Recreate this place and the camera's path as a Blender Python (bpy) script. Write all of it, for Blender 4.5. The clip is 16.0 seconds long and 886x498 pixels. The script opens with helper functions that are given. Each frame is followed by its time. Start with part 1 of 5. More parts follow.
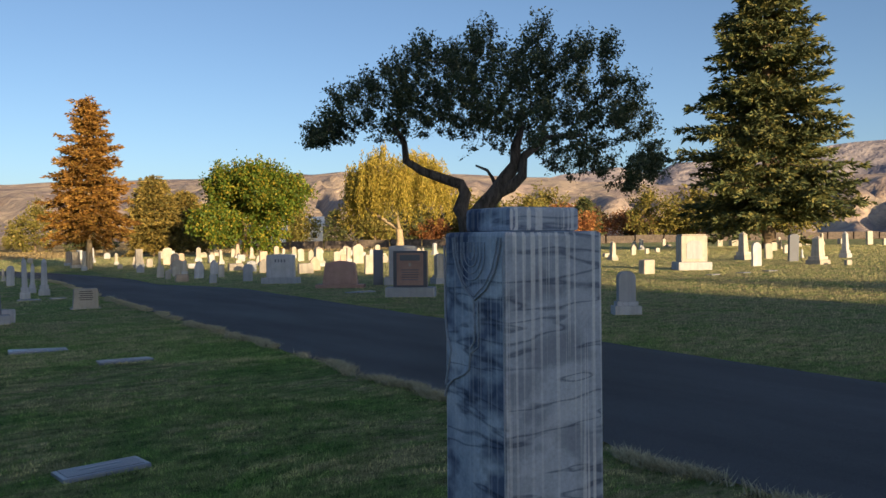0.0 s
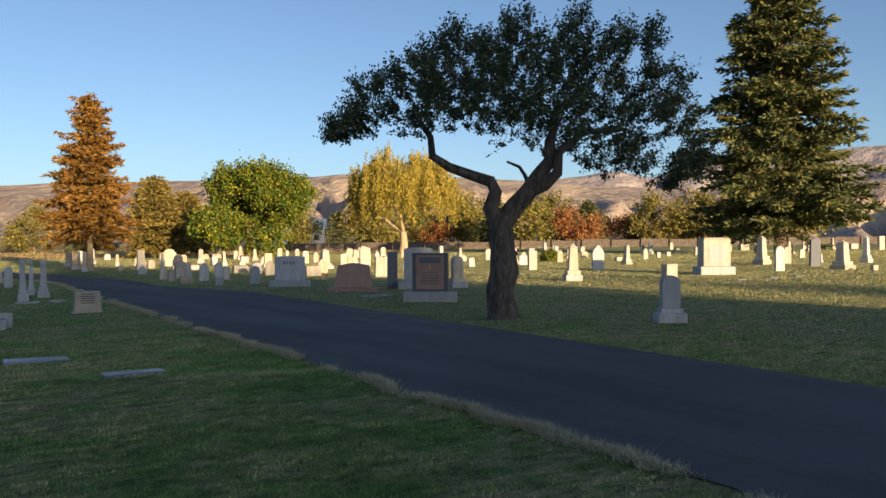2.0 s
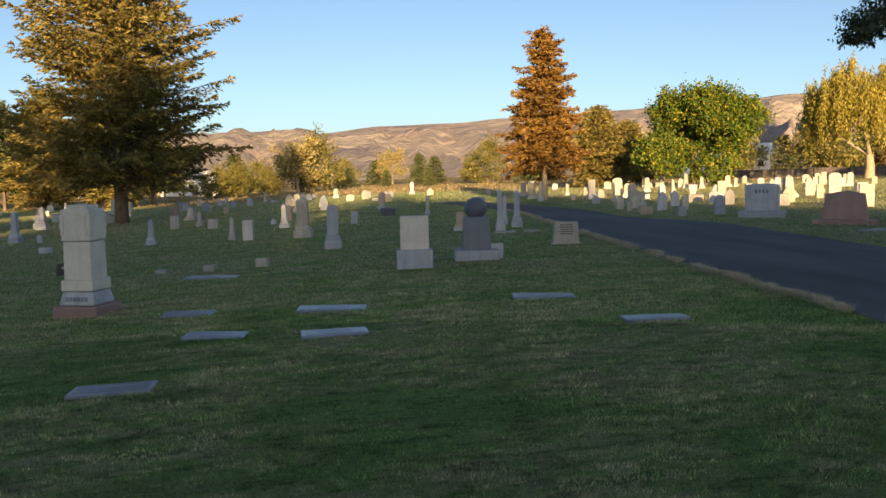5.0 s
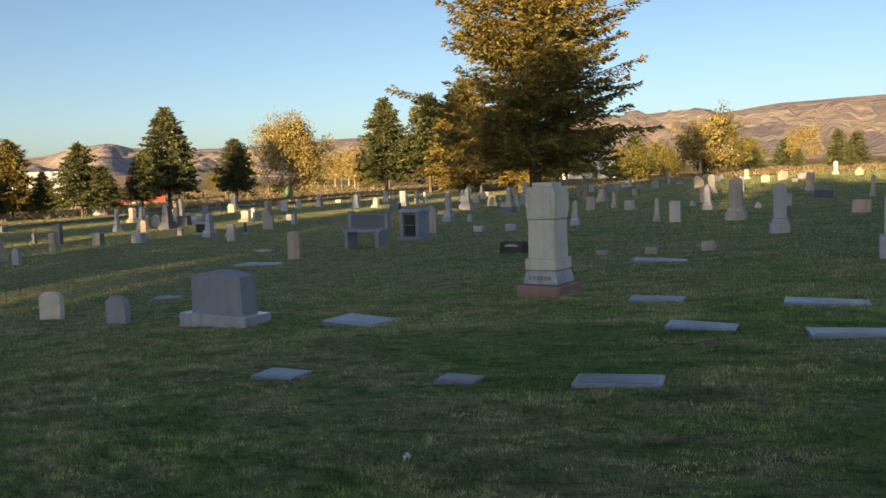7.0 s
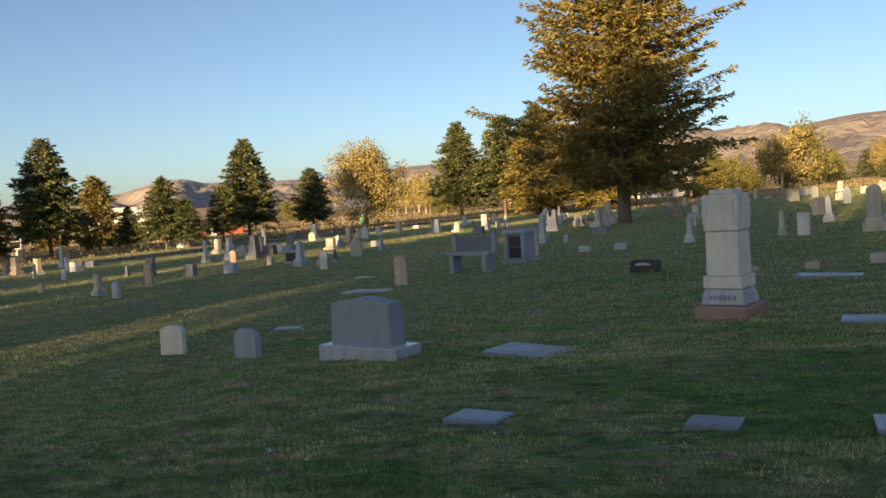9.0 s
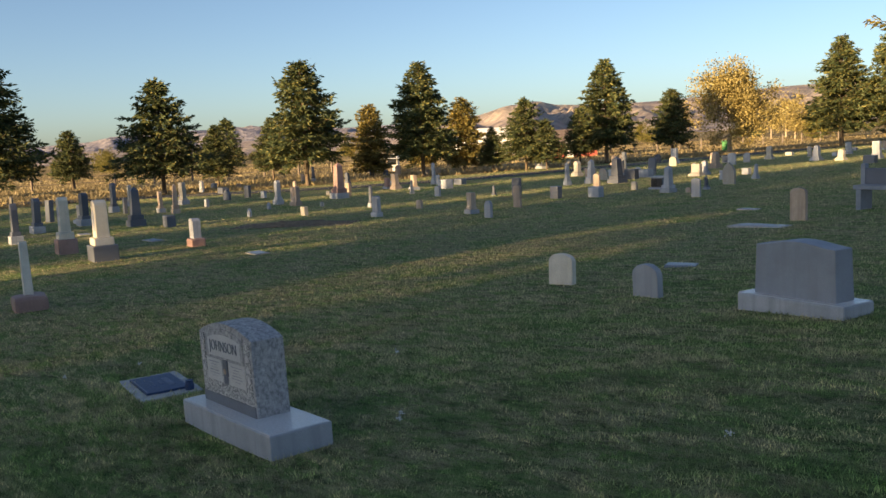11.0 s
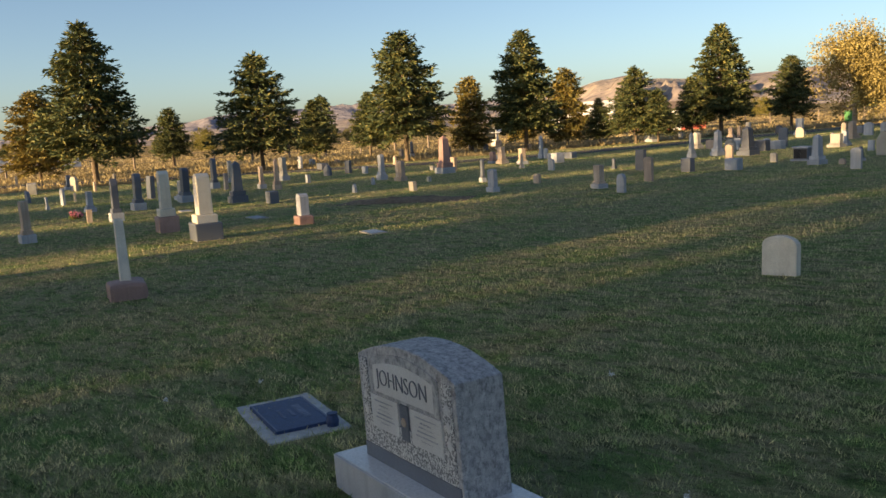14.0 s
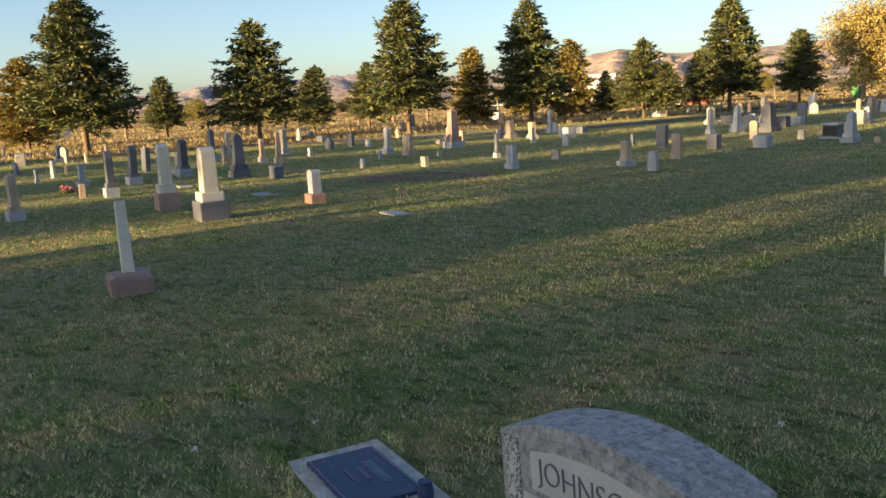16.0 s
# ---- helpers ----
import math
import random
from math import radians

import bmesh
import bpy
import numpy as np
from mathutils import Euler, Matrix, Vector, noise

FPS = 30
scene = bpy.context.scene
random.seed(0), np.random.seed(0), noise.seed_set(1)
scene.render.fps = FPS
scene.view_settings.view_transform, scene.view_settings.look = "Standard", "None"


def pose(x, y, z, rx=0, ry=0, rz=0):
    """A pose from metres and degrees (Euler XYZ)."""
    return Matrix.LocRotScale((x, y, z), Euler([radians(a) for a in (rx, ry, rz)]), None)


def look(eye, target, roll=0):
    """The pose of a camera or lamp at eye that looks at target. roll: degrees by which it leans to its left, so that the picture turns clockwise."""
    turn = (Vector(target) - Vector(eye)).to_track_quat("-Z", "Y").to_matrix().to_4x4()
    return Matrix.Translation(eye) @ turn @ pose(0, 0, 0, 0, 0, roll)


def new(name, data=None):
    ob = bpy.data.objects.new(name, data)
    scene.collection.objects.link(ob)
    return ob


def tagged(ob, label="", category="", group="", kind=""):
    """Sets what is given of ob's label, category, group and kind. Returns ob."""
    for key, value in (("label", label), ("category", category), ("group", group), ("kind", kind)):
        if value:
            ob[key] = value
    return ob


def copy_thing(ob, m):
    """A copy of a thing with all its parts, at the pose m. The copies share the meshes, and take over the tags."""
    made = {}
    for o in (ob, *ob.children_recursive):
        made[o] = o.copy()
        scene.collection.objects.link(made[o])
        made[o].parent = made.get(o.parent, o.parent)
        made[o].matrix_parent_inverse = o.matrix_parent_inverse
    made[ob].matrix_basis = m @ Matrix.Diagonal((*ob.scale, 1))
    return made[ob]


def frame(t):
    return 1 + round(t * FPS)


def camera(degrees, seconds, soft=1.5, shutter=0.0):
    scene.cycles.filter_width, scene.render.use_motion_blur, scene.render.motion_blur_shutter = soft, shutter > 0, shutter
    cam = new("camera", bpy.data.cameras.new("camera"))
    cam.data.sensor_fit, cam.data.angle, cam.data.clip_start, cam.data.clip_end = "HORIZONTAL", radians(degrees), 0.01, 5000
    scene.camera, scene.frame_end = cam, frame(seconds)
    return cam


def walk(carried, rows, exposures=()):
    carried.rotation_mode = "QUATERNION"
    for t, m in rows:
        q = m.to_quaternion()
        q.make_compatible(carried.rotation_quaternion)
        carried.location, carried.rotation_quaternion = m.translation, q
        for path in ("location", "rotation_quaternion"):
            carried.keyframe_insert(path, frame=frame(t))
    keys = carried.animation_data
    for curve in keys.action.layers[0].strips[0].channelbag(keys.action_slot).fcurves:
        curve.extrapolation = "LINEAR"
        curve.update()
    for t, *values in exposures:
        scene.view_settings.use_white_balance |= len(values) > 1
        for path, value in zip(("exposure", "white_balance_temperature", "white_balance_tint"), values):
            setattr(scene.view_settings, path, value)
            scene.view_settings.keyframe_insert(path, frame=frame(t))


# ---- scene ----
cam = camera(54.7, 16.0)
METRES, EYE, TILT, LEAN, TURN = 10.92, 1.45, 0.0, 0.0, -33.2
ROWS = [
    (0.0, 0.0, 0.0, 0.0, -0.01, -0.59, 0.52),
    (0.5, -0.0129, 0.028, -0.0022, 0.35, -0.56, 1.01),
    (1.0, -0.0253, 0.0527, -0.0032, 0.17, -0.7, 1.21),
    (1.5, -0.0362, 0.0799, -0.0024, -0.03, -0.38, 0.32),
    (2.0, -0.048, 0.1028, -0.0029, -0.04, -0.38, 0.21),
    (2.5, -0.069, 0.1249, -0.0032, 4.74, -0.42, 1.24),
    (3.0, -0.0865, 0.1438, -0.0046, 8.91, -0.53, 2.42),
    (5.5, -0.1935, 0.2115, -0.0018, 34.89, -5.34, 1.25),
    (6.0, -0.2223, 0.2113, -0.0045, 42.27, -5.25, 1.72),
    (6.5, -0.2483, 0.2071, -0.0047, 49.13, -5.22, 1.95),
    (7.0, -0.2791, 0.2101, -0.0073, 53.97, -5.25, 2.01),
    (7.5, -0.3102, 0.2136, -0.007, 56.4, -5.34, 2.01),
    (8.0, -0.347, 0.2057, -0.0102, 55.58, -3.08, 4.3),
    (10.5, -0.5056, 0.1675, -0.0178, 73.03, -7.29, 2.29),
    (11.0, -0.5336, 0.1649, -0.0132, 81.25, -7.08, 3.0),
    (11.5, -0.5654, 0.1581, -0.0188, 82.06, -7.16, 2.37),
    (12.0, -0.6005, 0.15, -0.0213, 82.24, -7.56, 1.65),
    (12.5, -0.6352, 0.1424, -0.0223, 88.76, -7.32, 2.65),
    (13.0, -0.6663, 0.133, -0.0265, 90.14, -7.57, 1.92),
    (13.5, -0.7045, 0.1201, -0.0276, 88.09, -7.79, 3.09),
    (14.0, -0.7405, 0.1087, -0.0305, 87.16, -8.26, 3.59),
    (14.5, -0.7733, 0.0987, -0.0282, 86.99, -9.43, 3.19),
    (15.0, -0.8068, 0.0853, -0.0305, 86.03, -9.77, 3.47),
    (15.5, -0.8361, 0.0711, -0.0297, 85.66, -10.13, 3.35),
    (16.0, -0.8684, 0.0565, -0.0289, 86.66, -10.09, 3.03),
]
EXPOSURES = [(0.0, 1.2, 6450, 11), (3.0, 1.3, 6550, 11), (6.0, 1.45, 7050, 11), (8.0, 1.35, 6950, 11), (11.0, 1.56, 6850, 11), (12.0, 1.42, 6900, 11), (14.0, 1.56, 7150, 11), (16.0, 1.92, 7350, 11)]
walk(cam, [(t, pose(0, 0, EYE, TILT, LEAN, TURN) @ pose(METRES * x, METRES * y, METRES * z, 90 + pitch, roll, yaw)) for t, x, y, z, yaw, pitch, roll in ROWS], EXPOSURES)

# ---- world, sun, exposure ----
SUN_DIR = Vector((0.03, 1.0, -0.158)).normalized()   # the way the light travels
world = bpy.data.worlds.new("evening_sky")
scene.world = world
world.use_nodes = True
wn = world.node_tree
sky = wn.nodes.new("ShaderNodeTexSky")
sky.sky_type = "NISHITA"
sky.sun_disc = False
sky.sun_elevation = radians(9.0)
sky.sun_rotation = radians(181.7)
sky.altitude, sky.air_density, sky.dust_density, sky.ozone_density = 1400, 0.8, 3.5, 1.8
wn.nodes["Background"].inputs["Strength"].default_value = 0.075
wn.links.new(sky.outputs[0], wn.nodes["Background"].inputs["Color"])
sun_data = bpy.data.lights.new("sun", "SUN")
sun_data.energy, sun_data.angle, sun_data.color = 4.3, radians(0.5), (1.0, 0.70, 0.38)
sun = new("sun", sun_data)
sun.matrix_basis = look((0, 0, 60), Vector((0, 0, 60)) + SUN_DIR)

# ---- materials ----


class Nodes:
    """A small builder for one procedural material."""

    def __init__(self, name, rough=0.8, metal=0.0, spec=0.3):
        self.m = bpy.data.materials.new(name)
        self.m.use_nodes = True
        self.t = self.m.node_tree
        self.b = self.t.nodes["Principled BSDF"]
        self.b.inputs["Roughness"].default_value = rough
        self.b.inputs["Metallic"].default_value = metal
        self.b.inputs["Specular IOR Level"].default_value = spec
        self.co = self.t.nodes.new("ShaderNodeTexCoord").outputs["Object"]
        self.pos = self.t.nodes.new("ShaderNodeNewGeometry").outputs["Position"]

    def link(self, a, b):
        self.t.links.new(a, b)

    def noise(self, scale, detail=4, rough=0.55, co=None, stretch=None, dist=0.0):
        co = co or self.co
        if stretch:
            mp = self.t.nodes.new("ShaderNodeMapping")
            mp.inputs["Scale"].default_value = stretch
            self.link(co, mp.inputs["Vector"])
            co = mp.outputs[0]
        n = self.t.nodes.new("ShaderNodeTexNoise")
        n.inputs["Scale"].default_value, n.inputs["Detail"].default_value = scale, detail
        n.inputs["Roughness"].default_value, n.inputs["Distortion"].default_value = rough, dist
        self.link(co, n.inputs["Vector"])
        return n.outputs[0]

    def voronoi(self, scale, feature="F1", co=None):
        n = self.t.nodes.new("ShaderNodeTexVoronoi")
        n.feature = feature
        n.inputs["Scale"].default_value = scale
        self.link(co or self.co, n.inputs["Vector"])
        return n.outputs["Distance"]

    def ramp(self, fac, stops):
        r = self.t.nodes.new("ShaderNodeValToRGB")
        while len(r.color_ramp.elements) < len(stops):
            r.color_ramp.elements.new(0.5)
        for e, (p, c) in zip(r.color_ramp.elements, stops):
            e.position = p
            e.color = (*c, 1) if len(c) == 3 else c
        self.link(fac, r.inputs[0])
        return r.outputs[0]

    def mix(self, fac, a, b, mode="MIX"):
        x = self.t.nodes.new("ShaderNodeMix")
        x.data_type, x.blend_type = "RGBA", mode
        for k, v in ((0, fac), (6, a), (7, b)):
            if isinstance(v, (int, float)):
                x.inputs[k].default_value = v
            elif isinstance(v, tuple):
                x.inputs[k].default_value = (*v, 1)
            else:
                self.link(v, x.inputs[k])
        return x.outputs[2]

    def colour(self, c):
        if isinstance(c, tuple):
            self.b.inputs["Base Color"].default_value = (*c, 1)
        else:
            self.link(c, self.b.inputs["Base Color"])
        return self

    def bump(self, h, strength=0.3, dist=0.01):
        n = self.t.nodes.new("ShaderNodeBump")
        n.inputs["Strength"].default_value, n.inputs["Distance"].default_value = strength, dist
        self.link(h, n.inputs["Height"])
        self.link(n.outputs[0], self.b.inputs["Normal"])
        return self

    def island(self):
        return self.t.nodes.new("ShaderNodeNewGeometry").outputs["Random Per Island"]

    def object_random(self):
        return self.t.nodes.new("ShaderNodeObjectInfo").outputs["Random"]


def stone_material(name, dark, light, stain, grain=140, rough=0.75, streak=0.5):
    n = Nodes(name, rough)
    base = n.mix(n.object_random(), dark, light)
    fine = n.ramp(n.noise(grain, 3, 0.7), [(0.35, (0.55, 0.55, 0.55)), (0.65, (1.2, 1.2, 1.2))])
    c = n.mix(0.45, base, fine, "MULTIPLY")
    wide = n.ramp(n.noise(4.0, 5, 0.6), [(0.42, (0, 0, 0)), (0.72, (1, 1, 1))])
    c = n.mix(wide, c, n.mix(0.6, c, stain))
    runs = n.ramp(n.noise(9.0, 3, 0.5, stretch=(1.6, 1.6, 0.12)), [(0.48, (0, 0, 0)), (0.66, (1, 1, 1))])
    f = n.t.nodes.new("ShaderNodeMath")
    f.operation = "MULTIPLY"
    f.inputs[1].default_value = streak
    n.link(runs, f.inputs[0])
    c = n.mix(f.outputs[0], c, stain)
    n.colour(c).bump(n.noise(60, 5, 0.7), 0.35, 0.006)
    return n.m


STONE = {
    "white": stone_material("white_marble", (0.36, 0.34, 0.30), (0.56, 0.53, 0.47), (0.28, 0.26, 0.22)),
    "grey": stone_material("grey_granite", (0.37, 0.395, 0.43), (0.52, 0.545, 0.58), (0.28, 0.295, 0.32), 220),
    "dark": stone_material("dark_granite", (0.075, 0.085, 0.11), (0.19, 0.215, 0.26), (0.12, 0.13, 0.15), 260, 0.4, 0.2),
    "tan": stone_material("tan_sandstone", (0.46, 0.36, 0.28), (0.58, 0.48, 0.38), (0.30, 0.23, 0.18)),
    "red": stone_material("red_granite", (0.34, 0.215, 0.185), (0.42, 0.28, 0.245), (0.25, 0.165, 0.145), 220, 0.55, 0.3),
    "cream": stone_material("cream_marble", (0.72, 0.67, 0.56), (0.80, 0.76, 0.66), (0.50, 0.46, 0.38), 140, 0.75, 0.25),
    "slate": stone_material("worn_blue_grey_marker", (0.20, 0.225, 0.28), (0.29, 0.32, 0.38), (0.15, 0.17, 0.21), 200, 0.34, 0.1),
    "plate": stone_material("dark_blue_grey_plate", (0.15, 0.175, 0.225), (0.23, 0.26, 0.31), (0.12, 0.13, 0.16), 200, 0.34, 0.1),
    "mid": stone_material("mid_grey_granite", (0.26, 0.285, 0.325), (0.33, 0.36, 0.41), (0.21, 0.225, 0.25), 240, 0.6, 0.3),
    "black": stone_material("black_granite", (0.022, 0.022, 0.026), (0.035, 0.035, 0.04), (0.05, 0.05, 0.055), 260, 0.22, 0.1),
}


def veined_marble():
    """Blue-grey marble: dark wavy bands and cloudy patches, a south face paler by its colour, pale runs of lime down
    it, worn pale arrises.
    """
    n = Nodes("veined_weathered_marble", 0.7)

    def math_node(op, a, b=0.0):
        f = n.t.nodes.new("ShaderNodeMath")
        f.operation = op
        for k, v in ((0, a), (1, b)):
            if isinstance(v, (int, float)):
                f.inputs[k].default_value = v
            else:
                n.link(v, f.inputs[k])
        return f.outputs[0]
    tc = n.t.nodes.new("ShaderNodeTexCoord")
    nor, at = n.t.nodes.new("ShaderNodeSeparateXYZ"), n.t.nodes.new("ShaderNodeSeparateXYZ")
    n.link(tc.outputs["Normal"], nor.inputs[0])
    n.link(tc.outputs["Object"], at.inputs[0])
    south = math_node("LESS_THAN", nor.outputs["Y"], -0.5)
    mott = n.ramp(n.noise(6.5, 6, 0.62, stretch=(1, 1, 0.9)), [(0.34, (0.22, 0.28, 0.40)), (0.50, (0.42, 0.49, 0.60)), (0.68, (0.66, 0.71, 0.78))])
    cloud = n.ramp(n.noise(7.0, 3, 0.5, stretch=(1, 1, 1.5)), [(0.40, (0.20, 0.24, 0.34)), (0.52, (1, 1, 1))])
    c = n.mix(1.0, mott, cloud, "MULTIPLY")
    band = n.ramp(n.noise(3.6, 3, 0.5, stretch=(0.7, 0.7, 4.2), dist=0.35), [(0.455, (1, 1, 1)), (0.480, (0.16, 0.20, 0.28)), (0.505, (1, 1, 1))])
    # the brighter south side is put into the colour, by the face's direction
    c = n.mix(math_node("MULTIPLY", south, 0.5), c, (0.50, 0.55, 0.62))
    c = n.mix(0.75, c, band, "MULTIPLY")
    runs = n.ramp(n.noise(95, 2, 0.5, stretch=(1, 1, 0.008)), [(0.52, (0, 0, 0)), (0.58, (1, 1, 1))])
    fade = n.ramp(n.noise(5, 3, 0.5, stretch=(1, 1, 0.25)), [(0.36, (0.25, 0.25, 0.25)), (0.60, (1, 1, 1))])
    runs = n.mix(1.0, runs, fade, "MULTIPLY")
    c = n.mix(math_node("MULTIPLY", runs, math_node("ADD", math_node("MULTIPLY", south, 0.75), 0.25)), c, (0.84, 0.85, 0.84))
    near_x = math_node("GREATER_THAN", math_node("ABSOLUTE", at.outputs["X"]), 0.1195)
    near_y = math_node("GREATER_THAN", math_node("ABSOLUTE", at.outputs["Y"]), 0.1195)
    worn = n.mix(1.0, n.mix(1.0, near_x, near_y, "MULTIPLY"), n.ramp(n.noise(14, 4, 0.6), [(0.36, (0.1, 0.1, 0.1)), (0.56, (0.8, 0.8, 0.8))]), "MULTIPLY")
    c = n.mix(worn, c, (0.66, 0.69, 0.73))
    fine = n.ramp(n.noise(120, 3, 0.7), [(0.3, (0.72, 0.72, 0.72)), (0.7, (1.1, 1.1, 1.1))])
    n.colour(n.mix(0.6, c, fine, "MULTIPLY")).bump(n.noise(45, 5, 0.7), 0.35, 0.004)
    return n.m


MARBLE = veined_marble()
WORN = stone_material("worn_pale_marble_edge", (0.44, 0.48, 0.55), (0.52, 0.56, 0.62), (0.30, 0.34, 0.42), 120, 0.7, 0.3)


def rough_granite():
    n = Nodes("rock_pitched_granite", 0.85)
    c = n.ramp(n.noise(26, 6, 0.7), [(0.3, (0.26, 0.26, 0.27)), (0.55, (0.46, 0.46, 0.46)), (0.75, (0.64, 0.64, 0.62))])
    lichen = n.ramp(n.noise(38, 6, 0.8, stretch=(1, 1, 0.6)), [(0.36, (0.28, 0.29, 0.32)), (0.52, (1, 1, 1))])
    n.colour(n.mix(0.75, c, lichen, "MULTIPLY")).bump(n.noise(22, 6, 0.7), 0.9, 0.02)
    return n.m


ROUGH = rough_granite()


def speckled():
    n = Nodes("frosted_speckled_granite", 0.8)
    v = n.ramp(n.noise(95, 3, 0.75), [(0.46, (0.16, 0.16, 0.17)), (0.54, (0.60, 0.60, 0.58))])
    n.colour(v).bump(n.noise(80, 3, 0.7), 0.6, 0.006)
    return n.m


SPECKLED = speckled()
PANEL = stone_material("smooth_pale_granite_panel", (0.58, 0.58, 0.57), (0.60, 0.60, 0.59), (0.46, 0.46, 0.46), 220, 0.6, 0.15)


def plain(name, rgb, rough=0.7, metal=0.0, vary=0.25, scale=12.0):
    n = Nodes(name, rough, metal)
    lo, hi = tuple(c * (1 - vary) for c in rgb), tuple(min(1, c * (1 + vary)) for c in rgb)
    n.colour(n.ramp(n.noise(scale, 5, 0.6), [(0.3, lo), (0.7, hi)])).bump(n.noise(scale * 6, 4), 0.2, 0.004)
    return n.m


def leaf_material(name, stops, rough=0.6, trans=0.25):
    n = Nodes(name, rough, spec=0.25)
    c = n.ramp(n.island(), stops)
    big = n.ramp(n.noise(0.55, 3, 0.6), [(0.35, (0.7, 0.7, 0.7)), (0.65, (1.2, 1.2, 1.2))])
    c = n.mix(0.8, c, big, "MULTIPLY")
    n.colour(c)
    if trans:
        t = n.t.nodes.new("ShaderNodeBsdfTranslucent")
        n.link(c, t.inputs["Color"])
        mx = n.t.nodes.new("ShaderNodeMixShader")
        mx.inputs[0].default_value = trans
        n.link(n.b.outputs[0], mx.inputs[1])
        n.link(t.outputs[0], mx.inputs[2])
        n.link(mx.outputs[0], n.t.nodes["Material Output"].inputs["Surface"])
    return n.m


SPRUCE = leaf_material("spruce_needles", [(0, (0.045, 0.07, 0.036)), (0.6, (0.10, 0.125, 0.05)), (1, (0.24, 0.22, 0.07))], 0.65, 0.1)
# olive needles with the gold of low sunlight mixed into their colour
GOLDEN_NEEDLES = leaf_material("sunlit_gold_needles", [(0, (0.10, 0.105, 0.035)), (0.5, (0.22, 0.18, 0.05)), (1, (0.34, 0.25, 0.07))], 0.65, 0.15)
RUSTY = leaf_material("rusty_needles", [(0, (0.12, 0.065, 0.02)), (0.5, (0.28, 0.145, 0.035)), (1, (0.32, 0.21, 0.05))], 0.65, 0.15)
GREEN_LEAF = leaf_material("green_autumn_leaves", [(0, (0.04, 0.085, 0.012)), (0.6, (0.10, 0.15, 0.018)), (1, (0.28, 0.225, 0.025))], 0.6, 0.12)
YELLOW_LEAF = leaf_material("yellow_autumn_leaves", [(0, (0.22, 0.18, 0.06)), (0.5, (0.36, 0.29, 0.10)), (1, (0.46, 0.38, 0.16))], 0.6, 0.15)
WILLOW_LEAF = leaf_material("yellowing_willow_leaves", [(0, (0.18, 0.18, 0.03)), (0.5, (0.36, 0.29, 0.05)), (1, (0.46, 0.36, 0.08))])
OLIVE_LEAF = leaf_material("olive_leaves", [(0, (0.12, 0.13, 0.03)), (0.6, (0.22, 0.20, 0.05)), (1, (0.32, 0.25, 0.08))])
RED_LEAF = leaf_material("reddish_autumn_leaves", [(0, (0.20, 0.07, 0.03)), (0.6, (0.30, 0.13, 0.05)), (1, (0.34, 0.20, 0.07))])
CRAB_LEAF = leaf_material("dark_crabapple_leaves", [(0, (0.05, 0.075, 0.042)), (0.7, (0.08, 0.11, 0.055)), (1, (0.13, 0.125, 0.06))], 0.5, 0.1)


def bark(name, a, b):
    n = Nodes(name, 0.9)
    c = n.ramp(n.noise(14, 6, 0.7, stretch=(1, 1, 0.25), dist=0.6), [(0.35, a), (0.65, b)])
    n.colour(c).bump(n.noise(16, 6, 0.7, stretch=(1, 1, 0.22), dist=0.8), 1.0, 0.03)
    return n.m


DARK_BARK = bark("gnarled_dark_bark", (0.04, 0.034, 0.03), (0.17, 0.145, 0.13))
GREY_BARK = bark("grey_brown_bark", (0.09, 0.07, 0.05), (0.22, 0.17, 0.12))
PALE_BARK = bark("pale_bark", (0.28, 0.22, 0.15), (0.48, 0.40, 0.28))


def dry_sunlit_mask(n):
    """Where the turf has gone to straw, or is coloured so for sunlight in the east: streaky patches a metre or two
    across, shared by soil and blades.
    """
    sep = n.t.nodes.new("ShaderNodeSeparateXYZ")
    n.link(n.pos, sep.inputs[0])
    west = n.t.nodes.new("ShaderNodeMapRange")      # the turf is drier down the slope to the west
    for k, v in (("From Min", -3.0), ("From Max", -13.0), ("To Min", 0.0), ("To Max", 0.14)):
        west.inputs[k].default_value = v
    n.link(sep.outputs["X"], west.inputs["Value"])
    add = n.t.nodes.new("ShaderNodeMath")
    n.link(n.noise(0.40, 7, 0.72, co=n.pos, stretch=(1.0, 1.7, 1), dist=0.8), add.inputs[0])
    east = n.t.nodes.new("ShaderNodeMapRange")      # and more straw beyond the lane, partly sunlit gold put into the colour
    for k, v in (("From Min", 8.0), ("From Max", 18.0), ("To Min", 0.0), ("To Max", 0.26)):
        east.inputs[k].default_value = v
    n.link(sep.outputs["X"], east.inputs["Value"])
    both = n.t.nodes.new("ShaderNodeMath")
    n.link(west.outputs[0], both.inputs[0])
    n.link(east.outputs[0], both.inputs[1])
    n.link(both.outputs[0], add.inputs[1])
    wide = n.ramp(add.outputs[0], [(0.41, (0, 0, 0)), (0.54, (1, 1, 1))])
    small = n.ramp(n.noise(3.2, 5, 0.75, co=n.pos, stretch=(0.8, 1.7, 1), dist=0.6), [(0.40, (0.1, 0.1, 0.1)), (0.56, (1, 1, 1))])
    return n.mix(1.0, wide, small, "MULTIPLY")


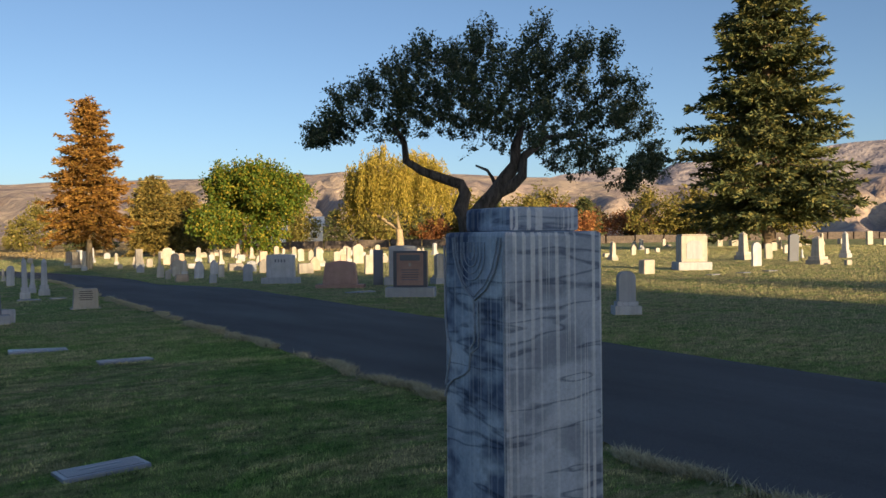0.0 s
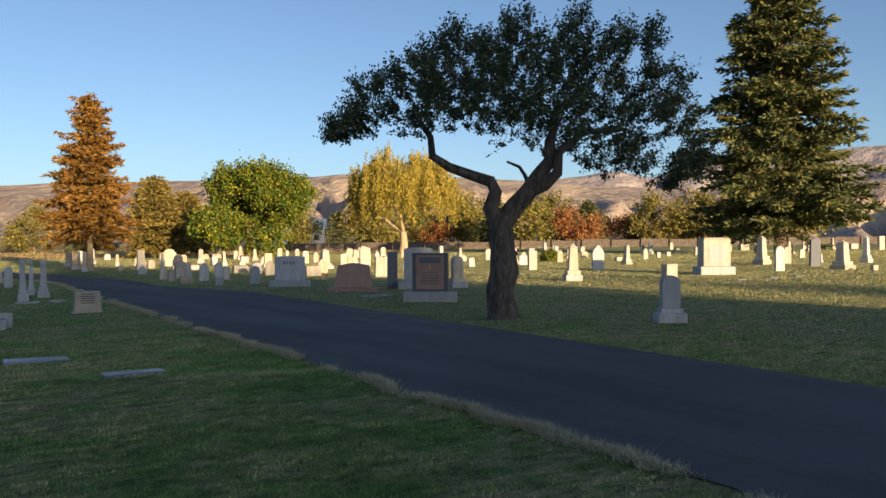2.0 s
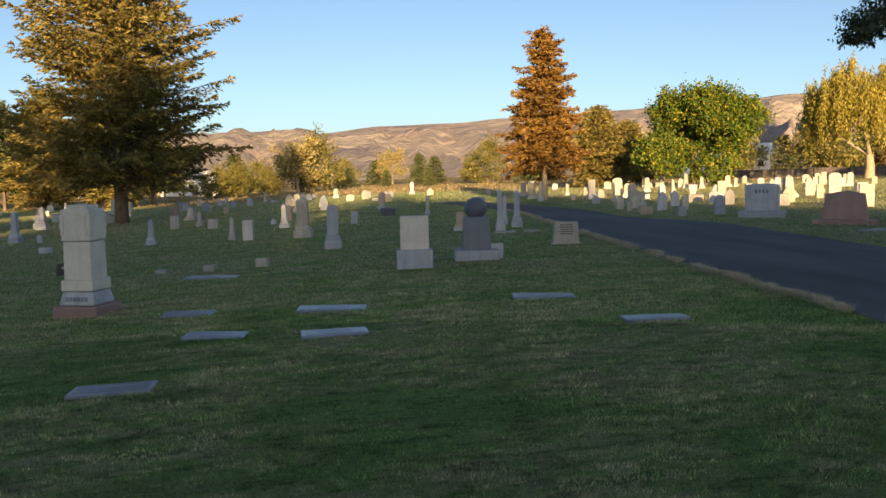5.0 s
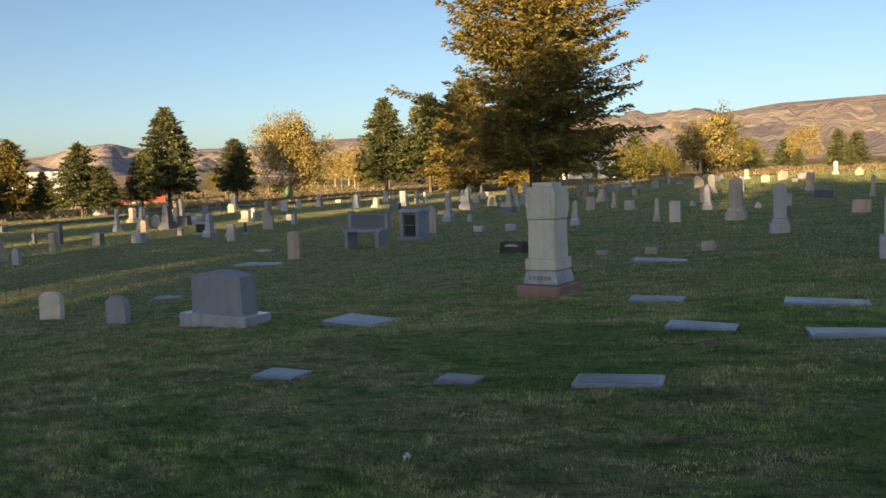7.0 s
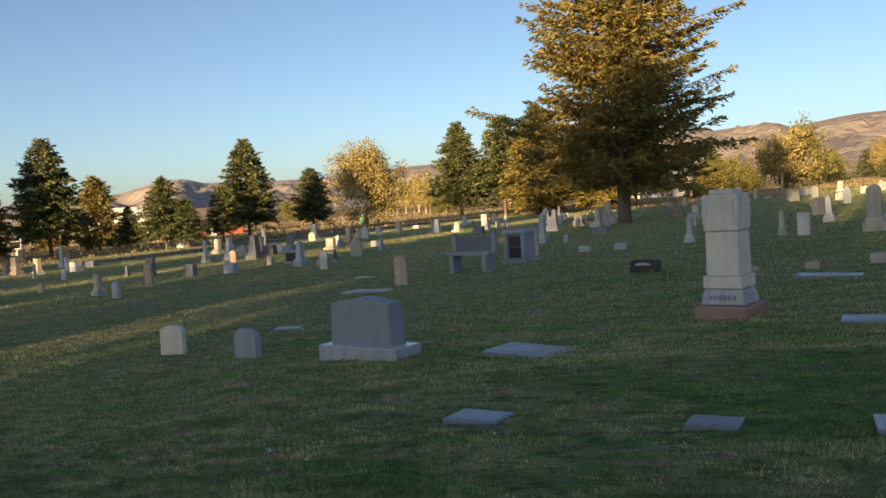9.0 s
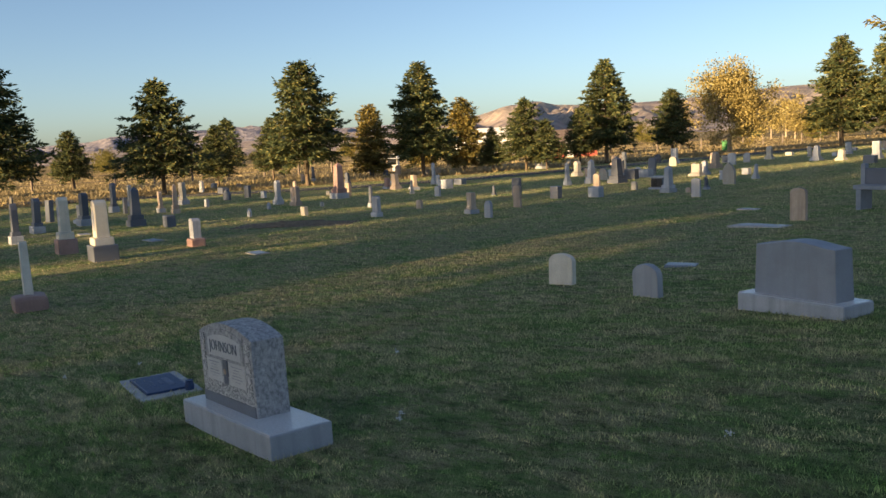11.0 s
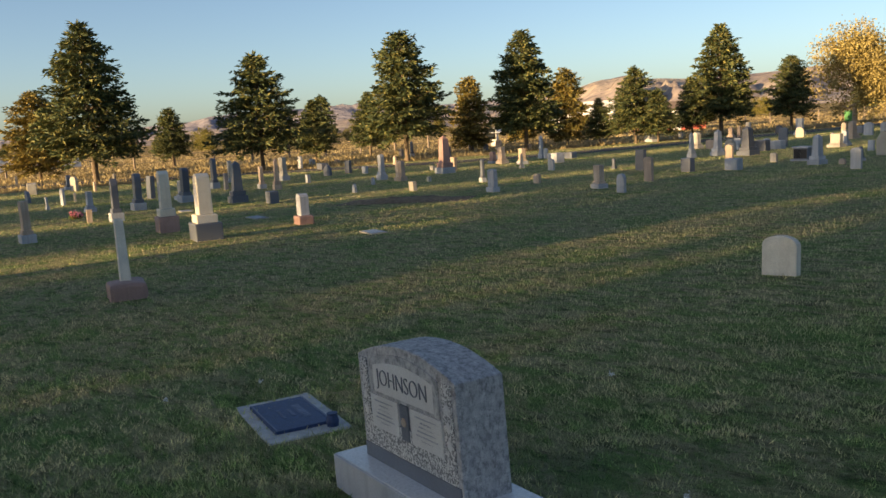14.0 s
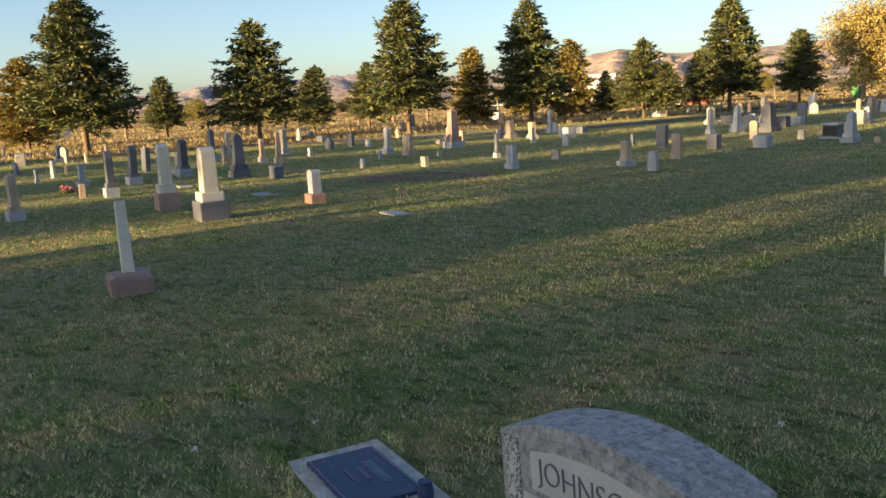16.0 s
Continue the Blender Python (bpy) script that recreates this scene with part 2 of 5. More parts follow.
def lawn_material():
    n = Nodes("mown_lawn", 0.9, spec=0.12)
    fine = n.ramp(n.noise(30, 6, 0.85, co=n.pos), [(0.30, (0.13, 0.20, 0.07)), (0.50, (0.24, 0.36, 0.11)), (0.70, (0.40, 0.50, 0.20))])
    blotch = n.ramp(n.noise(24, 6, 0.8, co=n.pos), [(0.32, (0.34, 0.29, 0.16)), (0.66, (0.62, 0.54, 0.33))])
    c = n.mix(n.mix(0.85, (0, 0, 0), dry_sunlit_mask(n)), fine, blotch)
    lush = n.ramp(n.noise(0.7, 4, 0.6, co=n.pos), [(0.50, (0, 0, 0)), (0.70, (0.8, 0.8, 0.8))])
    c = n.mix(lush, c, n.mix(0.6, fine, (0.11, 0.30, 0.05)))
    dark = n.ramp(n.noise(4.5, 5, 0.75, co=n.pos, stretch=(0.9, 1.8, 1), dist=0.5), [(0.36, (0.40, 0.43, 0.40)), (0.52, (1, 1, 1))])
    c = n.mix(1.0, c, dark, "MULTIPLY")
    n.colour(c).bump(n.noise(24, 5, 0.8, co=n.pos), 1.0, 0.16)
    return n.m


def field_material():
    n = Nodes("dry_grass_field", 0.95, spec=0.1)
    c = n.ramp(n.noise(0.09, 6, 0.65, co=n.pos, stretch=(1, 1, 1), dist=0.7), [(0.32, (0.20, 0.17, 0.07)), (0.5, (0.42, 0.32, 0.15)), (0.68, (0.52, 0.40, 0.20))])
    f = n.ramp(n.noise(3.5, 5, 0.7, co=n.pos), [(0.3, (0.7, 0.7, 0.7)), (0.7, (1.15, 1.15, 1.15))])
    n.colour(n.mix(0.8, c, f, "MULTIPLY")).bump(n.noise(5, 5, 0.8, co=n.pos), 1.0, 0.8)
    return n.m


def asphalt_material():
    n = Nodes("worn_asphalt", 0.85, spec=0.25)
    c = n.ramp(n.noise(90, 4, 0.8, co=n.pos), [(0.3, (0.055, 0.056, 0.060)), (0.6, (0.10, 0.101, 0.106)), (0.8, (0.17, 0.17, 0.17))])
    wide = n.ramp(n.noise(0.5, 5, 0.6, co=n.pos, stretch=(1.6, 0.35, 1)), [(0.35, (0.75, 0.75, 0.75)), (0.65, (1.25, 1.25, 1.25))])
    n.colour(n.mix(1.0, c, wide, "MULTIPLY")).bump(n.noise(120, 3, 0.8, co=n.pos), 0.6, 0.008)
    return n.m


def hill_material(name, stops, scale):
    n = Nodes(name, 1.0, spec=0.05)
    c = n.ramp(n.noise(0.0042 * scale, 8, 0.64, co=n.pos, dist=0.8), stops)
    scrub = n.ramp(n.noise(0.035 * scale, 6, 0.75, co=n.pos), [(0.40, (0.66, 0.69, 0.76)), (0.56, (1.08, 1.07, 1.05))])
    c = n.mix(0.85, c, scrub, "MULTIPLY")
    pale = n.ramp(n.noise(0.016 * scale, 4, 0.6, co=n.pos, stretch=(1, 1, 3)), [(0.66, (0, 0, 0)), (0.74, (0.7, 0.7, 0.7))])
    n.colour(n.mix(pale, c, (0.58, 0.50, 0.38))).bump(n.noise(0.012 * scale, 6, 0.6, co=n.pos), 0.9, 25 / scale)
    return n.m


LAWN, FIELD, ASPHALT = lawn_material(), field_material(), asphalt_material()
HILL = hill_material("arid_hillside", [(0.30, (0.27, 0.235, 0.24)), (0.44, (0.38, 0.315, 0.28)), (0.57, (0.46, 0.385, 0.31)), (0.72, (0.53, 0.45, 0.34))], 1.0)
# the far range's blue-grey is air haze mixed into its colour
FAR_HILL = hill_material("haze_tinted_mountainside", [(0.30, (0.24, 0.23, 0.27)), (0.5, (0.32, 0.30, 0.32)), (0.7, (0.42, 0.37, 0.36))], 0.5)
SAWN = plain("polished_pale_granite", (0.60, 0.60, 0.60), 0.18, 0, 0.15, 60)
CEMENT = plain("pale_cement", (0.45, 0.44, 0.42), 0.85)
EDGE_GRASS = plain("dry_edge_grass", (0.44, 0.41, 0.28), 0.95, 0, 0.4, 30)
WALL_STONE = plain("dark_field_stone", (0.10, 0.085, 0.075), 0.9, 0, 0.5, 3)
WHITE_PAINT = plain("white_paint", (0.78, 0.77, 0.74), 0.6, 0, 0.08)
RED_PAINT = plain("faded_red_paint", (0.34, 0.08, 0.06), 0.7, 0, 0.2, 2)
ROOF = plain("brown_roofing", (0.14, 0.11, 0.10), 0.85, 0, 0.25, 3)
WOOD = plain("weathered_wood", (0.22, 0.18, 0.14), 0.9, 0, 0.3, 8)
GLASS_DARK = plain("dark_window_glass", (0.03, 0.035, 0.04), 0.15, 0, 0.1)
BLUE_METAL = plain("blue_grey_bronze", (0.030, 0.055, 0.130), 0.5, 0.0, 0.25, 40)
INK = plain("dark_paint_in_letters", (0.05, 0.05, 0.055), 0.8)
PETAL = plain("pink_petals", (0.55, 0.20, 0.25), 0.7, 0, 0.5, 60)
GREEN_PLASTIC = plain("green_plastic", (0.04, 0.22, 0.06), 0.5)

# ---- geometry helpers ----


def ground_z(x, y):
    """The lie of the land: a gentle fall to the west, a slow rise to the east."""
    rise = 3 * (1 - math.exp(-(x - 12) / 250)) if x > 12 else 0
    return -0.40 + 0.47 * math.tanh((x + 7.5) / 9) + rise - 0.13 * math.exp(-((x + 9.4) / 2.4) ** 2 - ((y - 7.8) / 2.6) ** 2)


def ground_np(x, y):
    return -0.40 + 0.47 * np.tanh((x + 7.5) / 9) + np.where(x > 12, 3 * (1 - np.exp(-(np.maximum(x, 12) - 12) / 250)), 0) - 0.13 * np.exp(-((x + 9.4) / 2.4) ** 2 - ((y - 7.8) / 2.6) ** 2)


def mesh_np(name, verts, faces, mat):
    """A mesh from arrays: verts (n, 3), faces (m, 3 or 4)."""
    me = bpy.data.meshes.new(name)
    verts, faces = np.asarray(verts, np.float32), np.asarray(faces, np.int32)
    k = faces.shape[1]
    me.vertices.add(len(verts))
    me.vertices.foreach_set("co", verts.ravel())
    me.loops.add(faces.size)
    me.loops.foreach_set("vertex_index", faces.ravel())
    me.polygons.add(len(faces))
    me.polygons.foreach_set("loop_start", np.arange(0, faces.size, k, dtype=np.int32))
    me.update(calc_edges=True)
    me.validate()
    for mm in (mat if isinstance(mat, (list, tuple)) else [mat]):
        me.materials.append(mm)
    return me


def part(name, bm, material, parent=None, label="", smooth=False):
    me = bpy.data.meshes.new(name)
    bmesh.ops.recalc_face_normals(bm, faces=bm.faces)
    bm.to_mesh(me)
    bm.free()
    me.materials.append(material)
    if smooth:
        me.polygons.foreach_set("use_smooth", [True] * len(me.polygons))
    ob = new(name, me)
    ob.parent = parent
    return tagged(ob, label)


def thing(name, x, y, rz=0, label="", category="", group="", z=None, rx=0, ry=0):
    e = new(name)
    e.empty_display_size = 0.2
    e.matrix_basis = pose(x, y, ground_z(x, y) if z is None else z, rx, ry, rz)
    return tagged(e, label, category, group)


def prism(profile, depth, z=0.0, bevel=0.012, x=0.0, y=0.0, taper=1.0, rough=0.0):
    """An upright slab: the outline profile (x, z) drawn through depth, with softened edges; taper narrows it upwards."""
    bm = bmesh.new()
    top = max(p[1] for p in profile)
    sides = []
    for s in (-0.5, 0.5):
        row = []
        for px, pz in profile:
            k = 1 + (taper - 1) * pz / top
            row.append(bm.verts.new((x + px * k, y + s * depth * k, z + pz)))
        sides.append(row)
    bm.faces.new(sides[0])
    bm.faces.new(sides[1][::-1])
    n = len(profile)
    for i in range(n):
        bm.faces.new((sides[0][i], sides[1][i], sides[1][(i + 1) % n], sides[0][(i + 1) % n]))
    bmesh.ops.recalc_face_normals(bm, faces=bm.faces)
    if bevel:
        bmesh.ops.bevel(bm, geom=[e for e in bm.edges if e.calc_face_angle(0) > 0.5], offset=bevel, segments=2, affect="EDGES", profile=0.6)
    if rough:
        bmesh.ops.subdivide_edges(bm, edges=[e for e in bm.edges if e.calc_length() > 0.12], cuts=3, use_grid_fill=True)
        for v in bm.verts:
            v.co += Vector(noise.noise_vector(v.co * 7)) * rough
    return bm


def rect(w, h):
    return [(-w / 2, 0), (w / 2, 0), (w / 2, h), (-w / 2, h)]


def arch(w, h, rise=None, n=10):
    """A rectangle with a curved top of that rise."""
    rise = w / 2 if rise is None else rise
    return [(-w / 2, 0), (w / 2, 0)] + [(w / 2 * math.cos(a), h - rise + rise * math.sin(a)) for a in (math.pi * i / n for i in range(n + 1))]


def gothic(w, h):
    r = min(w * 0.62, h * 0.4)
    return [(-w / 2, 0), (w / 2, 0), (w / 2, h - r), (w * 0.36, h - r * 0.55), (w * 0.17, h - r * 0.2), (0, h), (-w * 0.17, h - r * 0.2), (-w * 0.36, h - r * 0.55), (-w / 2, h - r)]


def serpentine(w, h, rise):
    pts = [(-w / 2, 0), (w / 2, 0)]
    for i in range(15):
        u = 1 - 2 * i / 14
        pts.append((u * w / 2, h - rise + rise * (0.5 + 0.5 * math.cos(u * math.pi)) ** 0.8))
    return pts


def segment(w, h, rise, n=16):
    """A rectangle with a shallow segmental top."""
    return [(-w / 2, 0), (w / 2, 0)] + [(w / 2 * u, h - rise * u * u) for u in (1 - 2 * i / n for i in range(n + 1))]


def box(w, d, h, z=0.0, bevel=0.01, x=0.0, y=0.0, taper=1.0, rough=0.0):
    return prism(rect(w, h), d, z, min(bevel, w / 4, d / 4, h / 4), x, y, taper, rough)


def pyramid(w, h, z):
    bm = bmesh.new()
    b = [bm.verts.new((sx * w / 2, sy * w / 2, z)) for sx, sy in ((-1, -1), (1, -1), (1, 1), (-1, 1))]
    t = bm.verts.new((0, 0, z + h))
    bm.faces.new(b)
    for i in range(4):
        bm.faces.new((b[i], b[(i + 1) % 4], t))
    return bm


def lathe(profile, z=0.0, n=20):
    """A turned solid: profile rows of (radius, height)."""
    bm = bmesh.new()
    rings = [[bm.verts.new((r * math.cos(2 * math.pi * i / n), r * math.sin(2 * math.pi * i / n), z + h)) for i in range(n)] for r, h in profile]
    for a, b in zip(rings, rings[1:]):
        for i in range(n):
            bm.faces.new((a[i], a[(i + 1) % n], b[(i + 1) % n], b[i]))
    bm.faces.new(rings[0][::-1])
    bm.faces.new(rings[-1])
    return bm


def tubes(chains, sides=6):
    """Round limbs: chains of (points, radii), as arrays of verts and quads."""
    V, F, base = [], [], 0
    for pts, radii in chains:
        pts = np.asarray(pts, float)
        for i, p in enumerate(pts):
            d = pts[min(i + 1, len(pts) - 1)] - pts[max(i - 1, 0)]
            d = d / (np.linalg.norm(d) + 1e-9)
            a = np.cross(d, (0.31, 0.95, 0.05))
            a /= np.linalg.norm(a) + 1e-9
            b = np.cross(d, a)
            for k in range(sides):
                w = 2 * math.pi * k / sides
                V.append(p + radii[i] * (a * math.cos(w) + b * math.sin(w)))
            if i:
                for k in range(sides):
                    F.append((base + (i - 1) * sides + k, base + (i - 1) * sides + (k + 1) % sides, base + i * sides + (k + 1) % sides, base + i * sides + k))
        base += len(pts) * sides
    return np.array(V), np.array(F)


def leaves(rng, centres, spread, count, length, width, droop=0.0):
    """A cloud of small leaf blades round each centre, as verts and quads."""
    c = np.repeat(np.asarray(centres, float), count, axis=0)
    n = len(c)
    p = c + rng.normal(0, 1, (n, 3)) * np.asarray(spread)
    d = rng.normal(0, 1, (n, 3))
    d[:, 2] -= droop
    d /= np.linalg.norm(d, axis=1)[:, None]
    s = np.cross(d, rng.normal(0, 1, (n, 3)))
    s /= np.linalg.norm(s, axis=1)[:, None] + 1e-9
    L = length * rng.uniform(0.6, 1.3, (n, 1))
    W = width * rng.uniform(0.6, 1.3, (n, 1))
    V = np.stack([p, p + d * L * 0.5 + s * W, p + d * L, p + d * L * 0.5 - s * W], 1).reshape(-1, 3)
    return V, np.arange(4 * n).reshape(-1, 4)


def add_part(name, me, parent, label=""):
    ob = new(name, me)
    ob.parent = parent
    return tagged(ob, label)


# ---- trees ----


def conifer(rng, h, r, bare=0.12, whorls=26, per=8, spray=0.30, droop=0.25, power=0.85, rag=0.3, count=11):
    """A spruce: tapered trunk, whorls of boughs, each hung with needle sprays. Gives trunk and crown arrays."""
    chains = [([(0, 0, -0.3), (0, 0, 0.15 * h), (0.02 * h * rng.normal() * 0.2, 0, 0.55 * h), (0, 0, h * 0.98)], [h * 0.022, h * 0.018, h * 0.011, 0.01])]
    tiers = whorls
    P, D = [], []
    for i in range(tiers):
        f = min(max((i + rng.uniform(-0.3, 0.3)) / tiers, 0), 0.995)
        z0 = h * (bare + (1 - bare) * f)
        reach = r * ((1 - f) ** power) * (0.55 + 0.45 * min(1, f * 7 + 0.35)) + 0.012 * h * (1 - f)
        a0 = rng.uniform(0, 6.28)
        for k in range(per):
            a = a0 + 6.283 * k / per + rng.normal(0, 0.4)
            L = max(0.08, reach * (1 + rag * rng.normal() * 0.55))
            out, side = np.array([math.cos(a), math.sin(a), 0]), np.array([-math.sin(a), math.cos(a), 0])
            zr = z0 + rng.normal(0, 0.016 * h)
            fall = 0.30 * f - droop + rng.normal(0, 0.15)

            def along(u):
                u = np.asarray(u, float)
                return np.array([0, 0, zr]) + u[..., None] * L * out + (fall * u + 0.12 * u * u)[..., None] * np.array([0, 0, L])
            chains.append((along([0, 0.5, 1.0]), [0.0042 * h, 0.002 * h, 0.004]))
            # flat fans of side twigs, longest at the middle of the bough, each set with needle sprays
            m = max(4, int(count * 1.1 * L / r))
            u = np.clip(np.linspace(0.16, 1.0, m) + rng.normal(0, 0.03, m), 0.1, 1.02)
            hand = np.where(np.arange(m) % 2 == 0, 1.0, -1.0)
            tl = (0.36 * L * np.minimum(1.05 - u, u + 0.15) + 0.45 * spray) * rng.uniform(0.6, 1.25, m)
            td = out * 0.8 + side * (hand * rng.uniform(0.4, 1.0, m))[:, None] + rng.normal(0, 0.22, (m, 3)) + (0, 0, -0.10)
            td /= np.linalg.norm(td, axis=1)[:, None]
            v = np.linspace(0.05, 1.0, 5)
            q = along(u)[:, None, :] + td[:, None, :] * (tl[:, None] * v)[:, :, None]
            P.append(q.reshape(-1, 3))
            D.append(np.repeat(td, 5, axis=0))
    lead = np.stack([rng.normal(0, 0.02, 40), rng.normal(0, 0.02, 40), rng.uniform(0.92, 1.0, 40) * h], 1)
    P.append(lead)
    D.append(rng.normal(0, 0.35, (40, 3)) + (0, 0, 0.8))
    p, d = np.concatenate(P), np.concatenate(D)
    n = len(p)
    p = p + rng.normal(0, spray * 0.10, (n, 3))
    d = d + rng.normal(0, 0.30, (n, 3))
    d /= np.linalg.norm(d, axis=1)[:, None] + 1e-9
    s = np.cross(d, rng.normal(0, 0.8, (n, 3)) + (0, 0, 0.7))
    s /= np.linalg.norm(s, axis=1)[:, None] + 1e-9
    L = spray * rng.uniform(0.7, 1.5, (n, 1))
    W = spray * 0.20 * rng.uniform(0.6, 1.3, (n, 1))
    V = np.stack([p, p + d * L * 0.45 + s * W, p + d * L, p + d * L * 0.45 - s * W], 1).reshape(-1, 3)
    return tubes(chains, 5), (V, np.arange(4 * n).reshape(-1, 4))


def grow(rng, nodes, radii, ends, r0=0.02, bend=0.15):
    """Branches that join each end to the nearest wood already there, nearest ends first."""
    nodes = [np.array(n, float) for n in nodes]
    root = nodes[0]
    chains = []
    for e in sorted(ends, key=lambda q: np.linalg.norm(q - nodes[-1])):
        A = np.array(nodes)
        dist = np.linalg.norm(A - e, axis=1) + 0.35 * np.maximum(0, A[:, 2] - e[2])
        i = int(np.argmin(dist))
        s = A[i]
        L = np.linalg.norm(e - s)
        mid = s * 0.5 + e * 0.5 + rng.normal(0, bend, 3) * L + (0, 0, 0.06 * L)
        ra = max(min(radii[i] * 0.6, r0 * (0.6 + L)), 0.006)
        chains.append(([s, mid, e], [ra, ra * 0.7, ra * 0.35]))
        nodes += [mid, e]
        radii = list(radii) + [ra * 0.7, ra * 0.45]
    return chains


def broadleaf(rng, h, w, bare, clumps, count, leaf, spread, trunk_r, lean=0.0, low=0.0):
    """A round-headed tree: trunk, branching limbs and clumps of leaves over an uneven ellipsoid."""
    top = np.array([lean * h, 0, h * (bare + 0.18)])
    nodes = [(0, 0, -0.3), (lean * h * 0.3, 0, h * bare * 0.5), (lean * h * 0.7, 0, h * bare), tuple(top)]
    rad = [trunk_r * 1.25, trunk_r, trunk_r * 0.85, trunk_r * 0.7]
    ch = (h * (1 - bare)) / 2
    c = np.array([lean * h, 0, h - ch - low])
    ends = []
    lobes = rng.normal(0, 1, (15, 3))
    lobes /= np.linalg.norm(lobes, axis=1)[:, None]
    lobes *= rng.uniform(0.50, 0.80, (15, 1))
    for _ in range(clumps):
        u = rng.normal(0, 1, 3)
        u *= rng.uniform(0.25, 1.0) ** 0.5 / np.linalg.norm(u)
        q = lobes[int(rng.integers(0, 15))] + u * 0.42
        ends.append(c + q * np.array([w / 2, w / 2, ch]))
    chains = [(nodes, rad)] + grow(rng, nodes, rad, ends, trunk_r * 0.25)
    return tubes(chains, 6), leaves(rng, ends, spread, count, leaf, leaf * 0.32)


def plant_tree(name, x, y, arrays, wood, foliage, label, group="", rz=0, z=None):
    (tv, tf), (lv, lf) = arrays
    t = thing(name, x, y, rz, label, "tree", group, z)
    add_part("trunk", mesh_np("trunk", tv, tf, wood), t)
    add_part("crown", mesh_np("crown", lv, lf, foliage), t)
    return t


def plant_copy(ob, x, y, scale, rz, label="", wide=1.0):
    c = copy_thing(ob, pose(x, y, ground_z(x, y), 0, 0, rz) @ Matrix.Diagonal((scale * wide, scale * wide, scale, 1)))
    return tagged(c, label)

# ---- ground, road, hills ----


def build_ground():
    xs = np.concatenate([-np.geomspace(2600, 62, 26), np.arange(-60, -20, 1.5), np.arange(-20, 12, 0.6), np.arange(12, 60.1, 1.5), np.geomspace(62, 2600, 26)])
    ys = np.concatenate([-np.geomspace(2600, 32, 24), np.arange(-30, 0, 1.5), np.arange(0, 30, 0.6), np.arange(30, 90.1, 1.5), np.geomspace(92, 2600, 26)])
    X, Y = np.meshgrid(xs, ys, indexing="ij")
    Z = ground_np(X, Y)
    V = np.stack([X, Y, Z], 2).reshape(-1, 3)
    nx, ny = len(xs), len(ys)
    i, j = np.meshgrid(np.arange(nx - 1), np.arange(ny - 1), indexing="ij")
    a = (i * ny + j).ravel()
    F = np.stack([a, a + ny, a + ny + 1, a + 1], 1)
    me = mesh_np("ground", V, F, [LAWN, FIELD])
    c = V[F].mean(1)
    out = (c[:, 0] < -51 + 0.22 * (c[:, 1] - 20)) | (c[:, 1] > 86) | (c[:, 0] > 105) | (c[:, 1] < -60)
    me.polygons.foreach_set("material_index", out.astype(np.int32))
    me.polygons.foreach_set("use_smooth", [True] * len(F))
    return tagged(new("ground", me), "mown green cemetery lawn with dry patches", "ground", kind="structure")


def road_edges(s):
    """The near and far edge of the lane, s metres along it to the north."""
    bend = max(0.0, s - 16)
    near = 4.15 + 0.035 * max(0, s - 4) + 0.0006 * bend ** 2
    far = 8.0 + 0.055 * max(0, s - 6)
    if s > 24:
        far = 8.0 + 0.055 * 18 - 0.28 * (s - 24) * min(1, (s - 24) / 6) + 0.0
    return near, max(far, near + 2.6)


def build_road():
    rows = []
    for k in range(300):
        s = -40 + k * 0.3
        near, far = road_edges(s)
        near += 0.16 * noise.noise(Vector((s * 0.7, 3.1, 0))) + 0.16 * noise.noise(Vector((s * 1.9, 7.1, 0))) + 0.10 * noise.noise(Vector((s * 4.3, 2.3, 0)))
        far += 0.06 * noise.noise(Vector((s * 0.9, 9.7, 0)))
        if s > 33:
            shift = -0.05 * (s - 33) ** 1.5
            near, far = near + shift, far + shift
        rows.append((s, near, far))
    V, F = [], []
    cols = 9
    for s, near, far in rows:
        for c in range(cols):
            u = c / (cols - 1)
            x = near + (far - near) * u
            V.append((x, s, ground_z(x, s) + 0.012 + 0.035 * math.sin(math.pi * u)))
    for r in range(len(rows) - 1):
        for c in range(cols - 1):
            a = r * cols + c
            F.append((a, a + 1, a + cols + 1, a + cols))
    me = mesh_np("road", V, F, ASPHALT)
    me.polygons.foreach_set("use_smooth", [True] * len(F))
    tagged(new("road", me), "dark worn asphalt lane through the cemetery", "road", kind="structure")
    return rows


NEAR_RIDGE = [(-180, 0.4), (-110, 1.5), (-75, 4.6), (-60, 3.9), (-50, 3.5), (-43, 3.9), (-39.9, 4.26), (-33, 4.6), (-26.6, 4.75), (-24.5, 4.57), (-23, 4.65), (-16.5, 4.15), (-9.3, 3.88), (-5.8, 3.65), (-1.2, 3.56), (3.3, 3.14), (4.4, 3.42), (9, 3.23), (25.5, 2.45), (34.7, 2.03), (38, 2.0), (40.3, 2.15), (41.9, 2.48), (43.2, 2.32), (46, 1.75), (50, 1.2), (62, 0.85), (81, 0.5), (180, 0.4)]
FAR_RIDGE = [(-180, 0.3), (-110, 1.0), (-75, 6.3), (-60, 5.85), (-52, 5.1), (-48.6, 4.95), (-47, 4.3), (-44.6, 4.8), (-41.8, 4.45), (-38, 3.6), (-30, 2.5), (30, 1.6), (45, 1.35), (50, 1.45), (54, 1.38), (59.5, 1.6), (64.3, 1.68), (68.5, 1.53), (70.5, 1.22), (76, 0.9), (88, 0.6), (180, 0.3)]


